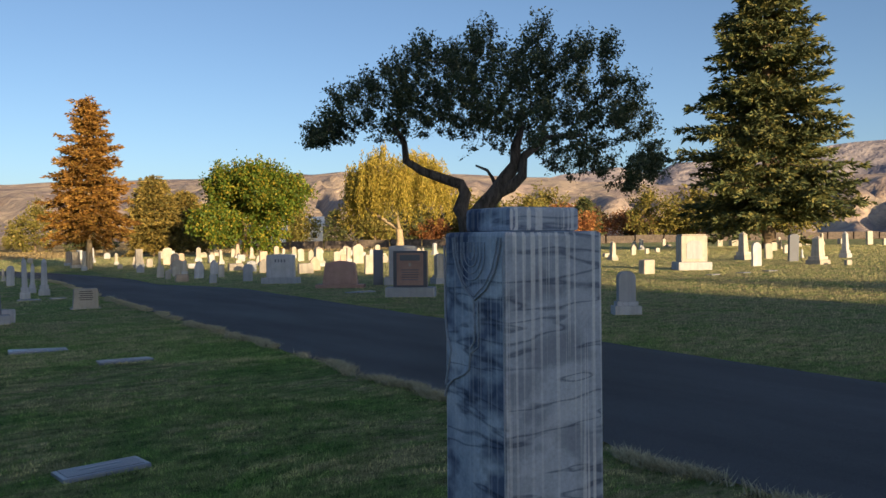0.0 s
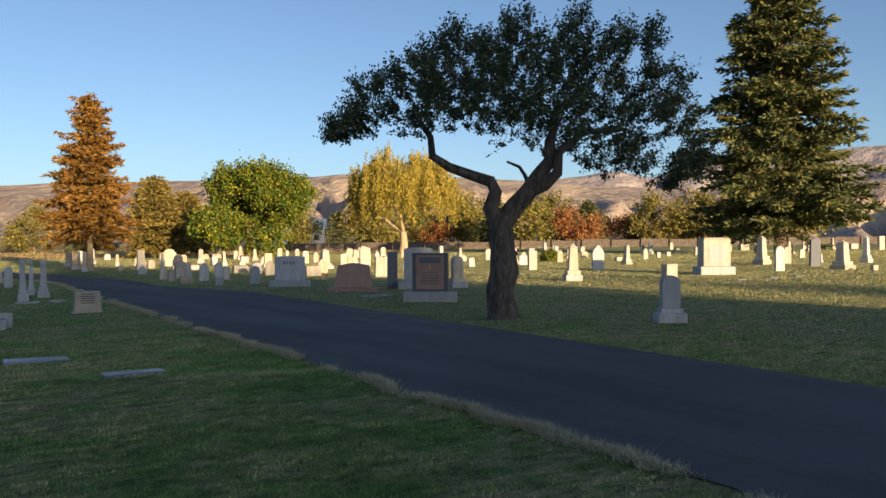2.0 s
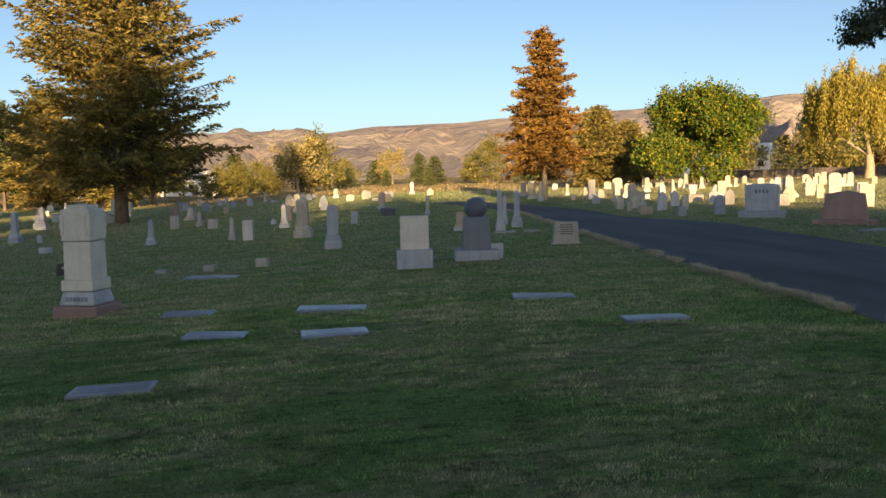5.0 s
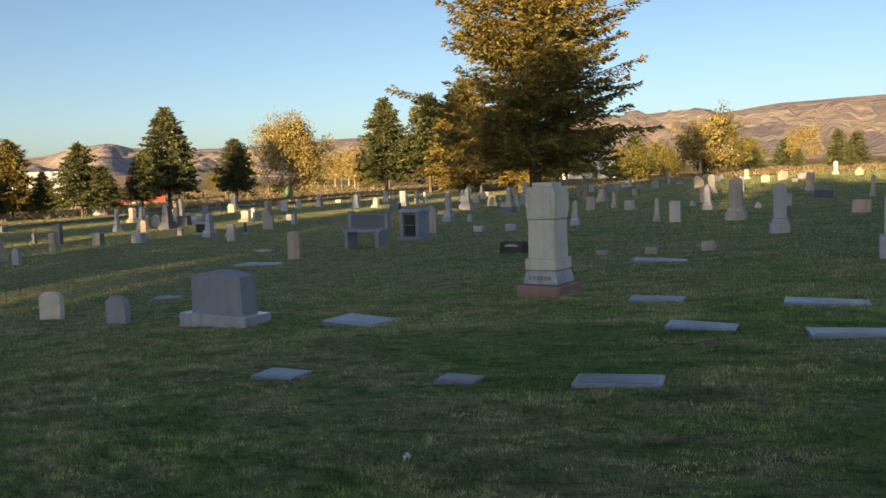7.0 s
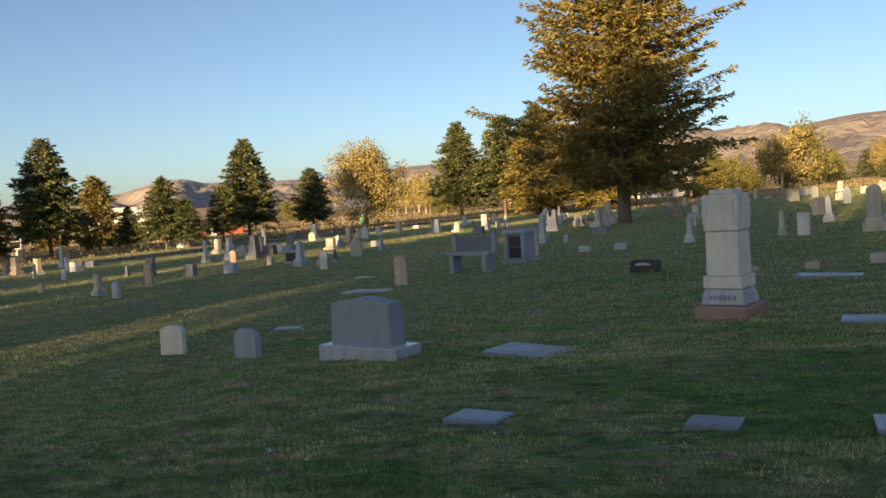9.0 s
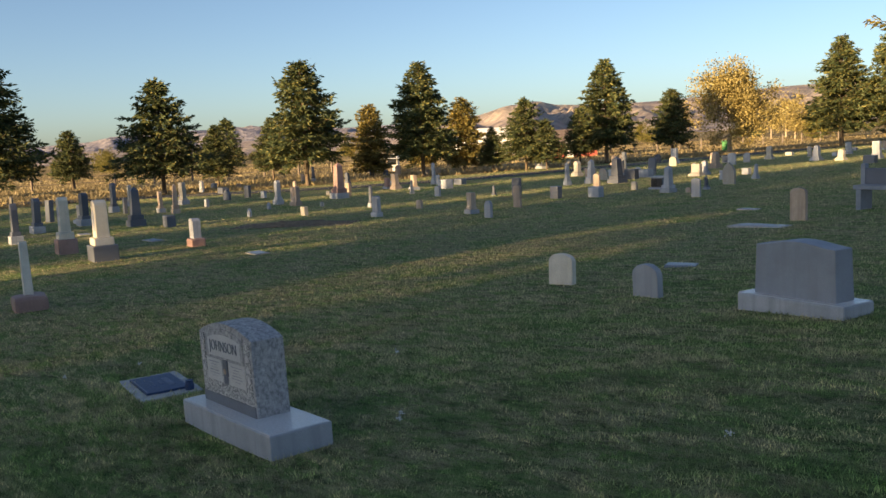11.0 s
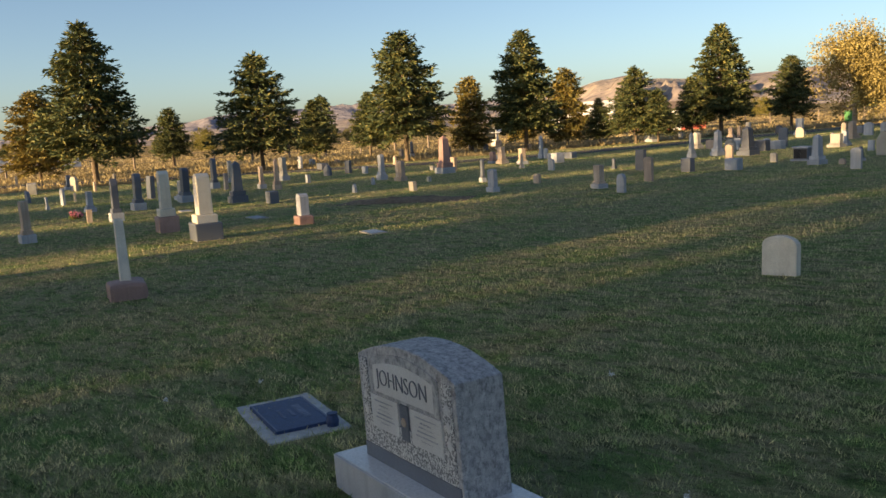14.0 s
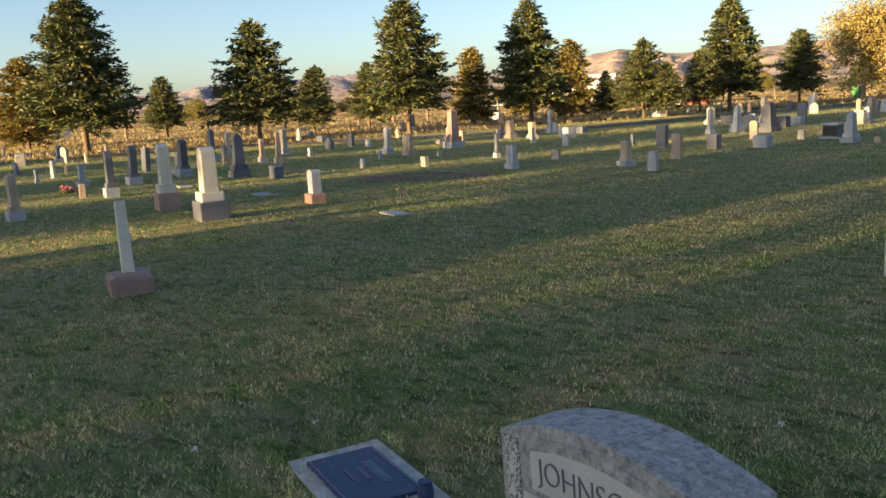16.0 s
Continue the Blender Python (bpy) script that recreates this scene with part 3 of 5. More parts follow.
def skyline(keys, a):
    """Height of a range's crest in degrees, a in degrees to the left of north."""
    for (p, u), (q, v) in zip(keys, keys[1:]):
        if p <= a <= q:
            k = (a - p) / (q - p)
            k = k * k * (3 - 2 * k)
            return u + (v - u) * k
    return 0.4


def build_range(keys, r0, r1, mat, label, gully):
    """A range of hills round the compass: spurs and gullies running down from the crest."""
    n, m = 721, 44
    V = []
    crest = r0 + (r1 - r0) * 0.68
    for i in range(n):
        a = -180 + i * 0.5
        t = radians(a)
        top = math.tan(radians(skyline(keys, a))) * crest
        for j in range(m):
            f = j / (m - 1)
            R = r0 + (r1 - r0) * f
            x, y = -math.sin(t) * R, math.cos(t) * R
            ramp = min(1, f / 0.68) ** 1.7 * (1 if f < 0.68 else 1 - 0.5 * (f - 0.68))
            fold = noise.fractal(Vector((x * 0.0022, y * 0.0022, 1.7)), 0.9, 2.1, 6)
            spur = 1 - 2 * abs(noise.noise(Vector((a * 0.42 + 0.9 * fold, R * 0.0006, 5.0)))) - 0.9 * abs(noise.noise(Vector((a * 1.1 + fold, R * 0.0012, 9.0))))
            body = 6.75 * ramp * (1 - ramp) ** 2
            V.append((x, y, -3 + top * ramp * (1 + 0.012 * fold) + (30 * fold + gully * spur) * body * min(1, top / 120)))
    i, j = np.meshgrid(np.arange(n - 1), np.arange(m - 1), indexing="ij")
    a = (i * m + j).ravel()
    me = mesh_np("backdrop_hills", V, np.stack([a, a + 1, a + m + 1, a + m], 1), mat)
    me.polygons.foreach_set("use_smooth", [True] * len(a))
    tagged(new("backdrop", me), label, "hills", kind="structure")


def build_hills():
    build_range(NEAR_RIDGE, 600, 3100, HILL, "arid reddish brown hills along the horizon", 30)
    build_range(FAR_RIDGE, 2700, 4300, FAR_HILL, "distant mountains behind the brown hills, tinted blue-grey for haze", 60)


build_ground()
ROAD_ROWS = build_road()
build_hills()

# ---- gravestones ----
KIND_WORDS = {
    "tablet": "upright gravestone with a rounded top", "tabletb": "tall rounded gravestone on a stepped base", "obelisk": "obelisk monument on a plinth",
    "gothic": "gravestone with a pointed top", "gothicb": "pointed gravestone on a block base", "die": "square cut gravestone", "diebase": "squared gravestone on a wider base",
    "block": "low block gravestone", "flat": "flat grave marker set in the grass", "slab": "slab", "double": "paired rounded gravestones on one base", "columb": "small columbarium with dark doors",
}
COLOUR_WORDS = {"cream": "cream marble", "slate": "blue-grey", "mid": "grey", "white": "white marble", "grey": "grey granite", "dark": "dark granite", "tan": "tan sandstone", "red": "red granite", "black": "polished black granite"}
stone_rng = random.Random(11)
FOOTPRINTS = [(-9.038, 7.446, -5, 1.50, 0.46), (-10.98, 7.62, -9, 0.88, 0.54), (1.188, 1.497, -4, 0.38, 0.38)]   # x, y, turn, width, depth of what covers the turf


def stone(kind, col, x, y, w, h, rz=None, label="", d=None, rise=None):
    """One gravestone of a kind, w metres wide over all and h high, on the lawn at x, y."""
    r = stone_rng
    rz = -6 + r.gauss(0, 5) if rz is None else rz
    name = {"flat": "grave_marker", "obelisk": "obelisk", "columb": "columbarium"}.get(kind, "gravestone")
    t = thing(name, x, y, rz, label or f"{COLOUR_WORDS[col]} {KIND_WORDS[kind]}", "gravestone", "gravestones on the lawn", rx=r.gauss(0, 1.2), ry=r.gauss(0, 1.2))
    m = STONE[col]
    b = 0.012 if w > 0.25 else 0.008
    if kind == "flat":
        FOOTPRINTS.append((x, y, rz, w + 0.02, (d or 0.34) + 0.02))
        m = STONE["slate"] if col == "grey" else m
        dd = 0.34 if d is None else d
        part("slab", box(w, dd, 0.14, -0.115, 0.012), m, t)
        part("inscription_panel", box(w * 0.88, dd * 0.76, 0.006, 0.0225, 0.002), STONE["plate" if col == "grey" else "slate"], t)
        if w > 0.5 and x > -14:
            for k in range(2):
                part("letter_bar", box(w * (0.5 - 0.18 * k), dd * 0.11, 0.003, 0.0283, 0.001, y=dd * (0.13 - 0.26 * k)), STONE["slate"], t)
    elif kind == "block":
        part("die", box(w, min(w * 0.6, 0.4), h + 0.05, -0.05, 0.03, rough=0.008), m, t)
    elif kind == "die":
        part("die", box(w, max(0.14, w * 0.3), h + 0.05, -0.05, b), m, t)
    elif kind == "tablet":
        part("die", prism(arch(w, h + 0.05, w * (r.choice((0.5, 0.28, 0.2)) if rise is None else rise)), max(0.09, w * 0.22), -0.05, b), m, t)
    elif kind == "gothic":
        part("die", prism(gothic(w, h + 0.05), max(0.09, w * 0.22), -0.05, b), m, t)
    elif kind in ("tabletb", "gothicb", "diebase"):
        hb = h * 0.2
        part("base", box(w, w * 0.7, hb + 0.05, -0.05, 0.015), m if r.random() < 0.5 else STONE["grey"], t)
        part("plinth", box(w * 0.8, w * 0.5, h * 0.1, hb, 0.01), m, t)
        shape = {"tabletb": arch(w * 0.64, h * 0.7, w * 0.25), "gothicb": gothic(w * 0.64, h * 0.7), "diebase": rect(w * 0.72, h * 0.7)}[kind]
        part("die", prism(shape, w * 0.36, hb + h * 0.1, b), m, t)
    elif kind == "double":
        part("base", box(w, w * 0.5, h * 0.22 + 0.05, -0.05, 0.015), m, t)
        for s in (-1, 1):
            part("die", prism(arch(w * 0.42, h * 0.78, w * 0.2), w * 0.28, h * 0.22, b, x=s * w * 0.23), m, t)
    elif kind == "columb":
        part("base", box(w * 1.2, w * 0.9, h * 0.12 + 0.05, -0.05, 0.01), STONE["grey"], t)
        part("body", box(w * 0.9, w * 0.7, h * 0.72, h * 0.12, 0.01), m, t)
        part("roof", box(w * 1.05, w * 0.85, h * 0.12, h * 0.84, 0.015), STONE["grey"], t)
        for s in (-1, 1):
            part("door", box(w * 0.4, 0.02, h * 0.6, h * 0.18, 0.004, x=s * w * 0.21, y=-w * 0.36), STONE["black"], t, "polished black door panel")
    elif kind == "obelisk":
        hb = h * 0.16
        part("base", box(w, w, hb + 0.05, -0.05, 0.015), m if r.random() < 0.6 else STONE["grey"], t)
        part("plinth", box(w * 0.8, w * 0.8, h * 0.12, hb, 0.012), m, t)
        part("shaft", box(w * 0.58, w * 0.58, h * 0.62, h * 0.28, 0.012, taper=0.78), m, t)
        part("cap", pyramid(w * 0.58 * 0.8, h * 0.10, h * 0.90), m, t)
    return t


# the tall weathered square pillar passed at the start
def square_pillar():
    t = thing("pillar_monument", 1.188, 1.497, -4.2, "weathered veined marble pillar monument with carved menorah", "monument")
    zt = 1.467 - ground_z(1.188, 1.497)
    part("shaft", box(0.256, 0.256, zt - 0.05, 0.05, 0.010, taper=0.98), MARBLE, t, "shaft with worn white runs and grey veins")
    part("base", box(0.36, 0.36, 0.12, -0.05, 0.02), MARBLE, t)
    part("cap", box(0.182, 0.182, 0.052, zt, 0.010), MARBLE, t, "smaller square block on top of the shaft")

    # shallow worn carving on the west face: a branched lamp, its stem and a draped arm
    def cord(pts, r):
        V, F = tubes([(pts, [r] * len(pts))], 6)
        add_part("carving", mesh_np("carving", V, F, WORN), t, "raised line of worn carving")

    def face(u, z):
        return (-0.128 + 0.0026 * z / zt, u, zt - z)
    for rad in (0.014, 0.028, 0.042, 0.056):       # the lamp's branches
        cord([face(0.006 - rad * math.cos(a), 0.045 + rad * 1.05 * math.sin(a)) for a in (math.pi * i / 16 for i in range(17))], 0.0012)
    for k in range(9):
        cord([face(0.062 - 0.014 * k, 0.022), face(0.062 - 0.014 * k, 0.044)], 0.0011)
    shield = [(0.084, 0.012), (0.078, 0.05), (0.064, 0.085), (0.040, 0.118), (-0.008, 0.146), (-0.055, 0.120), (-0.088, 0.085), (-0.106, 0.045), (-0.114, 0.014)]
    cord([face(u, z) for u, z in shield], 0.0026)
    cord([face(0.003 + (u - 0.003) * 0.88, z * 0.94) for u, z in shield], 0.0015)
    cord([face(-0.004, 0.146), face(-0.006, 0.19), face(-0.006, 0.235), face(0.012, 0.252)], 0.0024)
    cord([face(-0.020, 0.146), face(-0.022, 0.20), face(-0.021, 0.245), face(0.010, 0.262)], 0.0020)
    cord([face(0.012, 0.262), face(0.018, 0.298), face(0.040, 0.312), face(0.085, 0.328), face(0.112, 0.345), face(0.126, 0.372)], 0.0028)
    cord([face(0.122, 0.03), face(0.12, 0.19), face(0.112, 0.235), face(0.096, 0.262), face(0.108, 0.30), face(0.122, 0.345)], 0.0026)
    cord([face(-0.120, 0.02), face(-0.121, 0.40), face(-0.121, 0.9)], 0.0016)
    return t


square_pillar()


# the broken white monument with scrolled corners, on a red stone footing
def white_monument():
    t = thing("broken_monument", -3.88, 14.02, -14, "broken cream marble monument on a red sandstone footing", "monument")
    part("footing", box(0.60, 0.60, 0.20, -0.06, 0.03, rough=0.01), STONE["red"], t, "red sandstone footing")
    part("plinth", box(0.50, 0.50, 0.18, 0.14, 0.04, taper=0.84, rough=0.004), STONE["grey"], t)
    part("pedestal", box(0.43, 0.43, 0.14, 0.32, 0.012), STONE["cream"], t)
    part("die", box(0.37, 0.37, 0.48, 0.46, 0.012, taper=0.97), STONE["cream"], t)
    part("upper_block", box(0.385, 0.385, 0.40, 0.945, 0.02, rough=0.004), STONE["cream"], t, "chipped upper block")
    part("cap", box(0.28, 0.26, 0.05, 1.345, 0.015), STONE["cream"], t)
    for sx in (-1, 1):
        for sy in (-1, 1):
            bm = lathe([(0.012, 0), (0.035, 0.03), (0.03, 0.08), (0.045, 0.14), (0.03, 0.2), (0.04, 0.26), (0.012, 0.3)], 1.0, 10)
            bmesh.ops.translate(bm, verts=bm.verts, vec=(sx * 0.172, sy * 0.172, 0))
            part("corner_scroll", bm, STONE["cream"], t, smooth=True)
    for i in range(6):
        part("letter_bar", box(0.035, 0.006, 0.05, 0.2, 0.001, x=-0.13 + i * 0.052, y=-0.238), STONE["mid"], t)
    return t


white_monument()


def wide_granite():
    t = thing("gravestone", -7.50, 12.28, -11, "wide grey granite gravestone with serpentine top on a pale base", "gravestone")
    part("base", box(1.12, 0.44, 0.20, -0.06, 0.02), STONE["grey"], t, "pale granite base")
    part("sawn_top", box(1.10, 0.42, 0.004, 0.1395, 0.001), SAWN, t, "smooth sawn top of the base")
    part("die", prism(serpentine(0.86, 0.52, 0.05), 0.26, 0.14, 0.012, taper=0.955), STONE["mid"], t)
    return t


wide_granite()
stone("tablet", "cream", -11.0, 13.02, 0.37, 0.40, 4, "small pale marble gravestone with a shallow arched top", rise=0.26)
stone("tablet", "grey", -9.38, 12.56, 0.37, 0.37, -8, "small grey granite gravestone with a shallow arched top", rise=0.34)


# the inscribed family stone beside the end of the walk
def family_stone():
    t = thing("family_gravestone", -9.038, 7.446, -5, "grey granite family gravestone with carved panels and lettering", "gravestone", z=-0.61, ry=-3)
    part("base", box(1.47, 0.43, 0.26, -0.08, 0.010), STONE["grey"], t, "long granite base with sawn top")
    die = part("die", prism(segment(0.90, 0.595, 0.085), 0.235, 0.18, 0.006), ROUGH, t, "rock-pitched granite die with curved top")
    die.location = (-0.15, 0.03, 0)
    part("sawn_top", box(1.45, 0.41, 0.004, 0.1795, 0.001), SAWN, t, "smooth sawn top of the base")
    yf = -0.120
    part("band", box(0.88, 0.008, 0.075, 0.181, 0.002, y=yf), STONE["dark"], die, "dark polished band at the foot")
    part("frosted_panel", box(0.84, 0.006, 0.15, 0.258, 0.002, y=yf), SPECKLED, die, "speckled frosted ground with carved flowers")
    part("name_frame", prism(segment(0.64, 0.215, 0.055), 0.010, 0.520, 0.003, y=yf), ROUGH, die, "raised rough arch round the name panel")
    for s in (-1, 1):
        for k in range(3):
            leaf = part("carved_leaf", lathe([(0.004, 0), (0.016, 0.012), (0.019, 0.026), (0.010, 0.044), (0.002, 0.052)], 0.40 + 0.075 * k, 9), PANEL, die, "pale carved leaf in the border")
            leaf.matrix_basis = pose(s * 0.385, yf - 0.004, 0, 0, 0, 0) @ Matrix.Diagonal((1.0, 0.3, 1.0, 1))
    part("name_panel", prism(segment(0.56, 0.16, 0.035), 0.012, 0.535, 0.003, y=yf), PANEL, die, "smooth panel with the family name")
    for s in (-1, 1):
        part("date_panel", box(0.27, 0.012, 0.16, 0.355, 0.003, x=s * 0.195, y=yf), PANEL, die, "smooth pale inscription panel")
        part("border", box(0.075, 0.007, 0.30, 0.38, 0.002, x=s * 0.385, y=yf), SPECKLED, die, "frosted floral border")
        for k in range(6):
            part("inscription_line", box(0.10 + 0.03 * ((k * 7) % 4), 0.003, 0.009, 0.385 + k * 0.02, 0.0008, x=s * 0.195, y=yf - 0.0045), STONE["slate"], die)
    part("lamp_niche", box(0.072, 0.014, 0.165, 0.352, 0.004, y=yf), STONE["dark"], die, "narrow framed niche")
    bm = lathe([(0.018, 0), (0.022, 0.004), (0.018, 0.008)], 0, 14)
    bmesh.ops.rotate(bm, verts=bm.verts, matrix=Matrix.Rotation(radians(90), 3, "X"))
    bmesh.ops.translate(bm, verts=bm.verts, vec=(0, yf - 0.006, 0.44))
    part("medallion", bm, STONE["tan"], die, "small round medallion")
    fc = bpy.data.curves.new("lettering", "FONT")
    fc.body, fc.size, fc.align_x, fc.extrude = "JOHNSON", 0.105, "CENTER", 0.002
    fc.offset = -0.0022
    fo = bpy.data.objects.new("lettering_curve", fc)
    me = bpy.data.meshes.new_from_object(fo)
    bpy.data.objects.remove(fo)
    me.name = "lettering"
    me.materials.append(STONE["dark"])
    me.transform(pose(0, yf - 0.0085, 0.575, 90, 0, 0) @ Matrix.Diagonal((0.98, 1.05, 1, 1)))
    add_part("lettering", me, die, "family name in capital letters")
    return t


family_stone()


def bronze_marker():
    t = thing("grave_marker", -10.98, 7.62, -9, "blue-grey bronze grave plaque on a cracked cement slab", "gravestone", z=ground_z(-10.98, 7.62) - 0.03, ry=-1)
    part("slab", box(0.86, 0.52, 0.10, -0.06, 0.015, rough=0.006), CEMENT, t, "cracked cement slab")
    part("plaque", box(0.62, 0.36, 0.030, 0.029, 0.004), BLUE_METAL, t, "bronze plaque")
    part("name_bar", box(0.30, 0.052, 0.003, 0.0580, 0.001, y=0.075), plain("worn_bronze_bar", (0.07, 0.095, 0.165), 0.45, 0.0), t, "raised bar with the name")
    raised = plain("raised_bronze_letters", (0.10, 0.13, 0.21), 0.4, 0.0)
    for row, (count, size) in enumerate(((8, 0.034), (6, 0.026), (11, 0.018))):
        for k in range(count):
            part("raised_letter", box(size * 0.62, size, 0.004, 0.0590, 0.001, x=(k - (count - 1) / 2) * size, y=0.075 - 0.065 * row), raised, t)
    part("plaque_rim", box(0.60, 0.008, 0.005, 0.0585, 0.001, y=0.168), raised, t)
    part("plaque_rim", box(0.60, 0.008, 0.005, 0.0585, 0.001, y=-0.168), raised, t)
    bm = lathe([(0.035, 0), (0.04, 0.03), (0.03, 0.07), (0.034, 0.08)], 0.04, 14)
    bmesh.ops.translate(bm, verts=bm.verts, vec=(0.36, 0.16, 0))
    part("vase", bm, BLUE_METAL, t, "short bronze vase socket")
    return t


bronze_marker()


def leaning_shaft():
    t = thing("leaning_obelisk", -16.95, 8.3, -10, "broken cream shaft leaning in a red stone base", "monument")
    part("base", box(0.48, 0.44, 0.26, -0.04, 0.05, rough=0.016), STONE["red"], t, "rough red sandstone base")
    bm = box(0.15, 0.13, 0.82, 0, 0.012, taper=0.82)
    bmesh.ops.rotate(bm, verts=bm.verts, matrix=Matrix.Rotation(radians(-7), 3, "Y"))
    bmesh.ops.translate(bm, verts=bm.verts, vec=(-0.02, 0, 0.17))
    part("shaft", bm, STONE["cream"], t, "leaning broken shaft")
    return t


leaning_shaft()


def pedestal_stone(x, y, rz, w, h, base, top, label):
    t = thing("pedestal_monument", x, y, rz, label, "monument", "pedestal monuments")
    part("base", box(w, w * 0.8, h * 0.27 + 0.05, -0.05, 0.02), STONE[base], t)
    part("plinth", box(w * 0.78, w * 0.62, h * 0.13, h * 0.27, 0.02), STONE[top], t)
    part("die", prism(arch(w * 0.56, h * 0.64, w * 0.17), w * 0.42, h * 0.40, 0.018, taper=0.94), STONE[top], t)
    part("inscription_panel", prism(arch(w * 0.36, h * 0.34, w * 0.1), 0.012, h * 0.52, 0.003, y=-w * 0.205), STONE["grey"], t)
    return t


pedestal_stone(-25.1, 11.5, -8, 0.55, 1.30, "red", "cream", "white marble pedestal monument on a rough reddish base")
pedestal_stone(-22.6, 11.45, -8, 0.66, 1.26, "dark", "cream", "white marble pedestal monument on a dark granite base")


def square_post():
    t = thing("gravestone", -23.1, 13.85, -8, "small grey gravestone on a rough pinkish base", "gravestone")
    part("base", box(0.42, 0.34, 0.24, -0.05, 0.03, rough=0.01), STONE["red"], t)
    part("die", prism(arch(0.28, 0.48, 0.08), 0.2, 0.19, 0.012), STONE["grey"], t)


square_post()


def ball_monument():
    t = thing("ball_monument", 1.60, 17.95, -4, "grey granite monument with a dark granite ball on top", "monument")
    part("base", box(0.78, 0.62, 0.24, -0.06, 0.03, rough=0.008), STONE["grey"], t)
    part("die", box(0.50, 0.46, 0.56, 0.18, 0.014, taper=0.86), STONE["dark"], t, "dark polished die")
    bm = bmesh.new()
    bmesh.ops.create_uvsphere(bm, u_segments=28, v_segments=18, radius=0.2)
    bmesh.ops.translate(bm, verts=bm.verts, vec=(0, 0, 0.90))
    part("ball", bm, STONE["dark"], t, "dark granite ball", True)
    part("collar", lathe([(0.15, 0), (0.14, 0.02), (0.10, 0.03)], 0.735, 20), STONE["dark"], t)


ball_monument()


def cream_die():
    t = thing("gravestone", 0.46, 17.05, -4, "cream marble gravestone block on a grey granite base", "gravestone")
    part("base", box(0.60, 0.42, 0.36, -0.05, 0.015), STONE["grey"], t, "grey granite base")
    part("die", box(0.47, 0.26, 0.55, 0.31, 0.012), STONE["cream"], t)


cream_die()


def lettered_slant():
    t = thing("gravestone", 3.76, 20.27, -4, "small white gravestone with dark lettering lines", "gravestone")
    part("die", box(0.54, 0.22, 0.48, -0.03, 0.012, taper=0.9), STONE["white"], t)
    part("foot", box(0.62, 0.28, 0.07, -0.04, 0.01), STONE["white"], t)
    for k in range(5):
        part("letter_bar", box(0.26 + 0.04 * (k % 2), 0.004, 0.016, 0.2 + 0.045 * k, 0.001, y=-0.108 + 0.002 * k), INK, t)


lettered_slant()


# flat markers in the near lawn
for x, y, w, d, c, rz in [(2.51, 11.08, 0.64, 0.32, "grey", -2), (1.78, 12.95, 0.74, 0.34, "grey", -4), (1.19, 5.95, 0.56, 0.30, "grey", 6), (-0.75, 12.95, 0.80, 0.36, "grey", -3), (-1.87, 11.62, 0.62, 0.32, "grey", -5)]:
    stone("flat", c, x, y, w, 0.06, rz, d=d)
for x, y, w, d, c, rz in [(-0.66, 11.32, 0.66, 0.34, "grey", 6), (-2.47, 13.28, 0.60, 0.32, "grey", -4), (-2.28, 9.52, 0.62, 0.34, "grey", 3), (-5.07, 9.62, 0.42, 0.32, "grey", -6), (-3.46, 9.50, 0.32, 0.26, "grey", -4)]:
    stone("flat", c, x, y, w, 0.06, rz, d=d)
for x, y, w, d, c, rz in [(-2.9, 17.4, 0.80, 0.36, "grey", -4), (-5.62, 12.2, 0.80, 0.5, "grey", -18), (-10.45, 14.9, 0.42, 0.36, "grey", 24), (-12.1, 20.3, 1.1, 0.5, "white", -4)]:
    stone("flat", c, x, y, w, 0.06, rz, d=d)


def roadside_dark():
    t = thing("gravestone", 10.98, 18.25, -38, "dark red-black granite gravestone on a pale granite base", "gravestone")
    part("base", box(1.22, 0.55, 0.30, -0.06, 0.025), STONE["grey"], t, "pale granite base")
    part("die", box(0.84, 0.30, 0.90, 0.24, 0.02), STONE["dark"], t)
    part("face", box(0.66, 0.012, 0.80, 0.29, 0.004, y=-0.152), STONE["red"], t, "polished dark red face")
    part("name_plate", box(0.5, 0.012, 0.14, 0.90, 0.003, y=-0.16), STONE["dark"], t)
    part("photo", box(0.06, 0.008, 0.08, 0.76, 0.002, y=-0.161), STONE["white"], t, "small pale oval plate")
    for k in range(5):
        part("letter_bar", box(0.42, 0.006, 0.02, 0.42 + 0.06 * k, 0.001, y=-0.16), STONE["dark"], t)


roadside_dark()


def roadside_red():
    t = thing("gravestone", 11.45, 23.1, -36, "wide red granite gravestone with shouldered top", "gravestone")
    part("base", box(1.45, 0.5, 0.16, -0.05, 0.02), STONE["red"], t)
    part("die", prism(serpentine(1.05, 0.70, 0.06), 0.34, 0.11, 0.02, taper=0.82), STONE["red"], t)


roadside_red()


def big_grey(x, y, rz, w, h, label):
    t = thing("gravestone", x, y, rz, label, "gravestone")
    part("base", box(w, 0.5, h * 0.2 + 0.05, -0.05, 0.02), STONE["grey"], t)
    part("die", prism(arch(w * 0.74, h * 0.8, 0.05), 0.3, h * 0.2, 0.016), STONE["grey"], t)
    for k in range(4):
        part("letter_bar", box(0.06, 0.006, 0.10, h * 0.72, 0.001, x=-0.15 + 0.1 * k, y=-0.152), STONE["dark"], t)


big_grey(11.15, 26.95, -34, 1.25, 0.98, "broad grey granite gravestone with a family name")
big_grey(13.5, 22.9, -34, 1.15, 1.22, "tall pale grey granite gravestone behind a dark one")
stone("die", "dark", 12.9, 23.4, 0.30, 1.1, -34)
stone("tabletb", "grey", 11.45, 11.35, 0.50, 0.80, -30, "grey granite tablet gravestone on a low base")


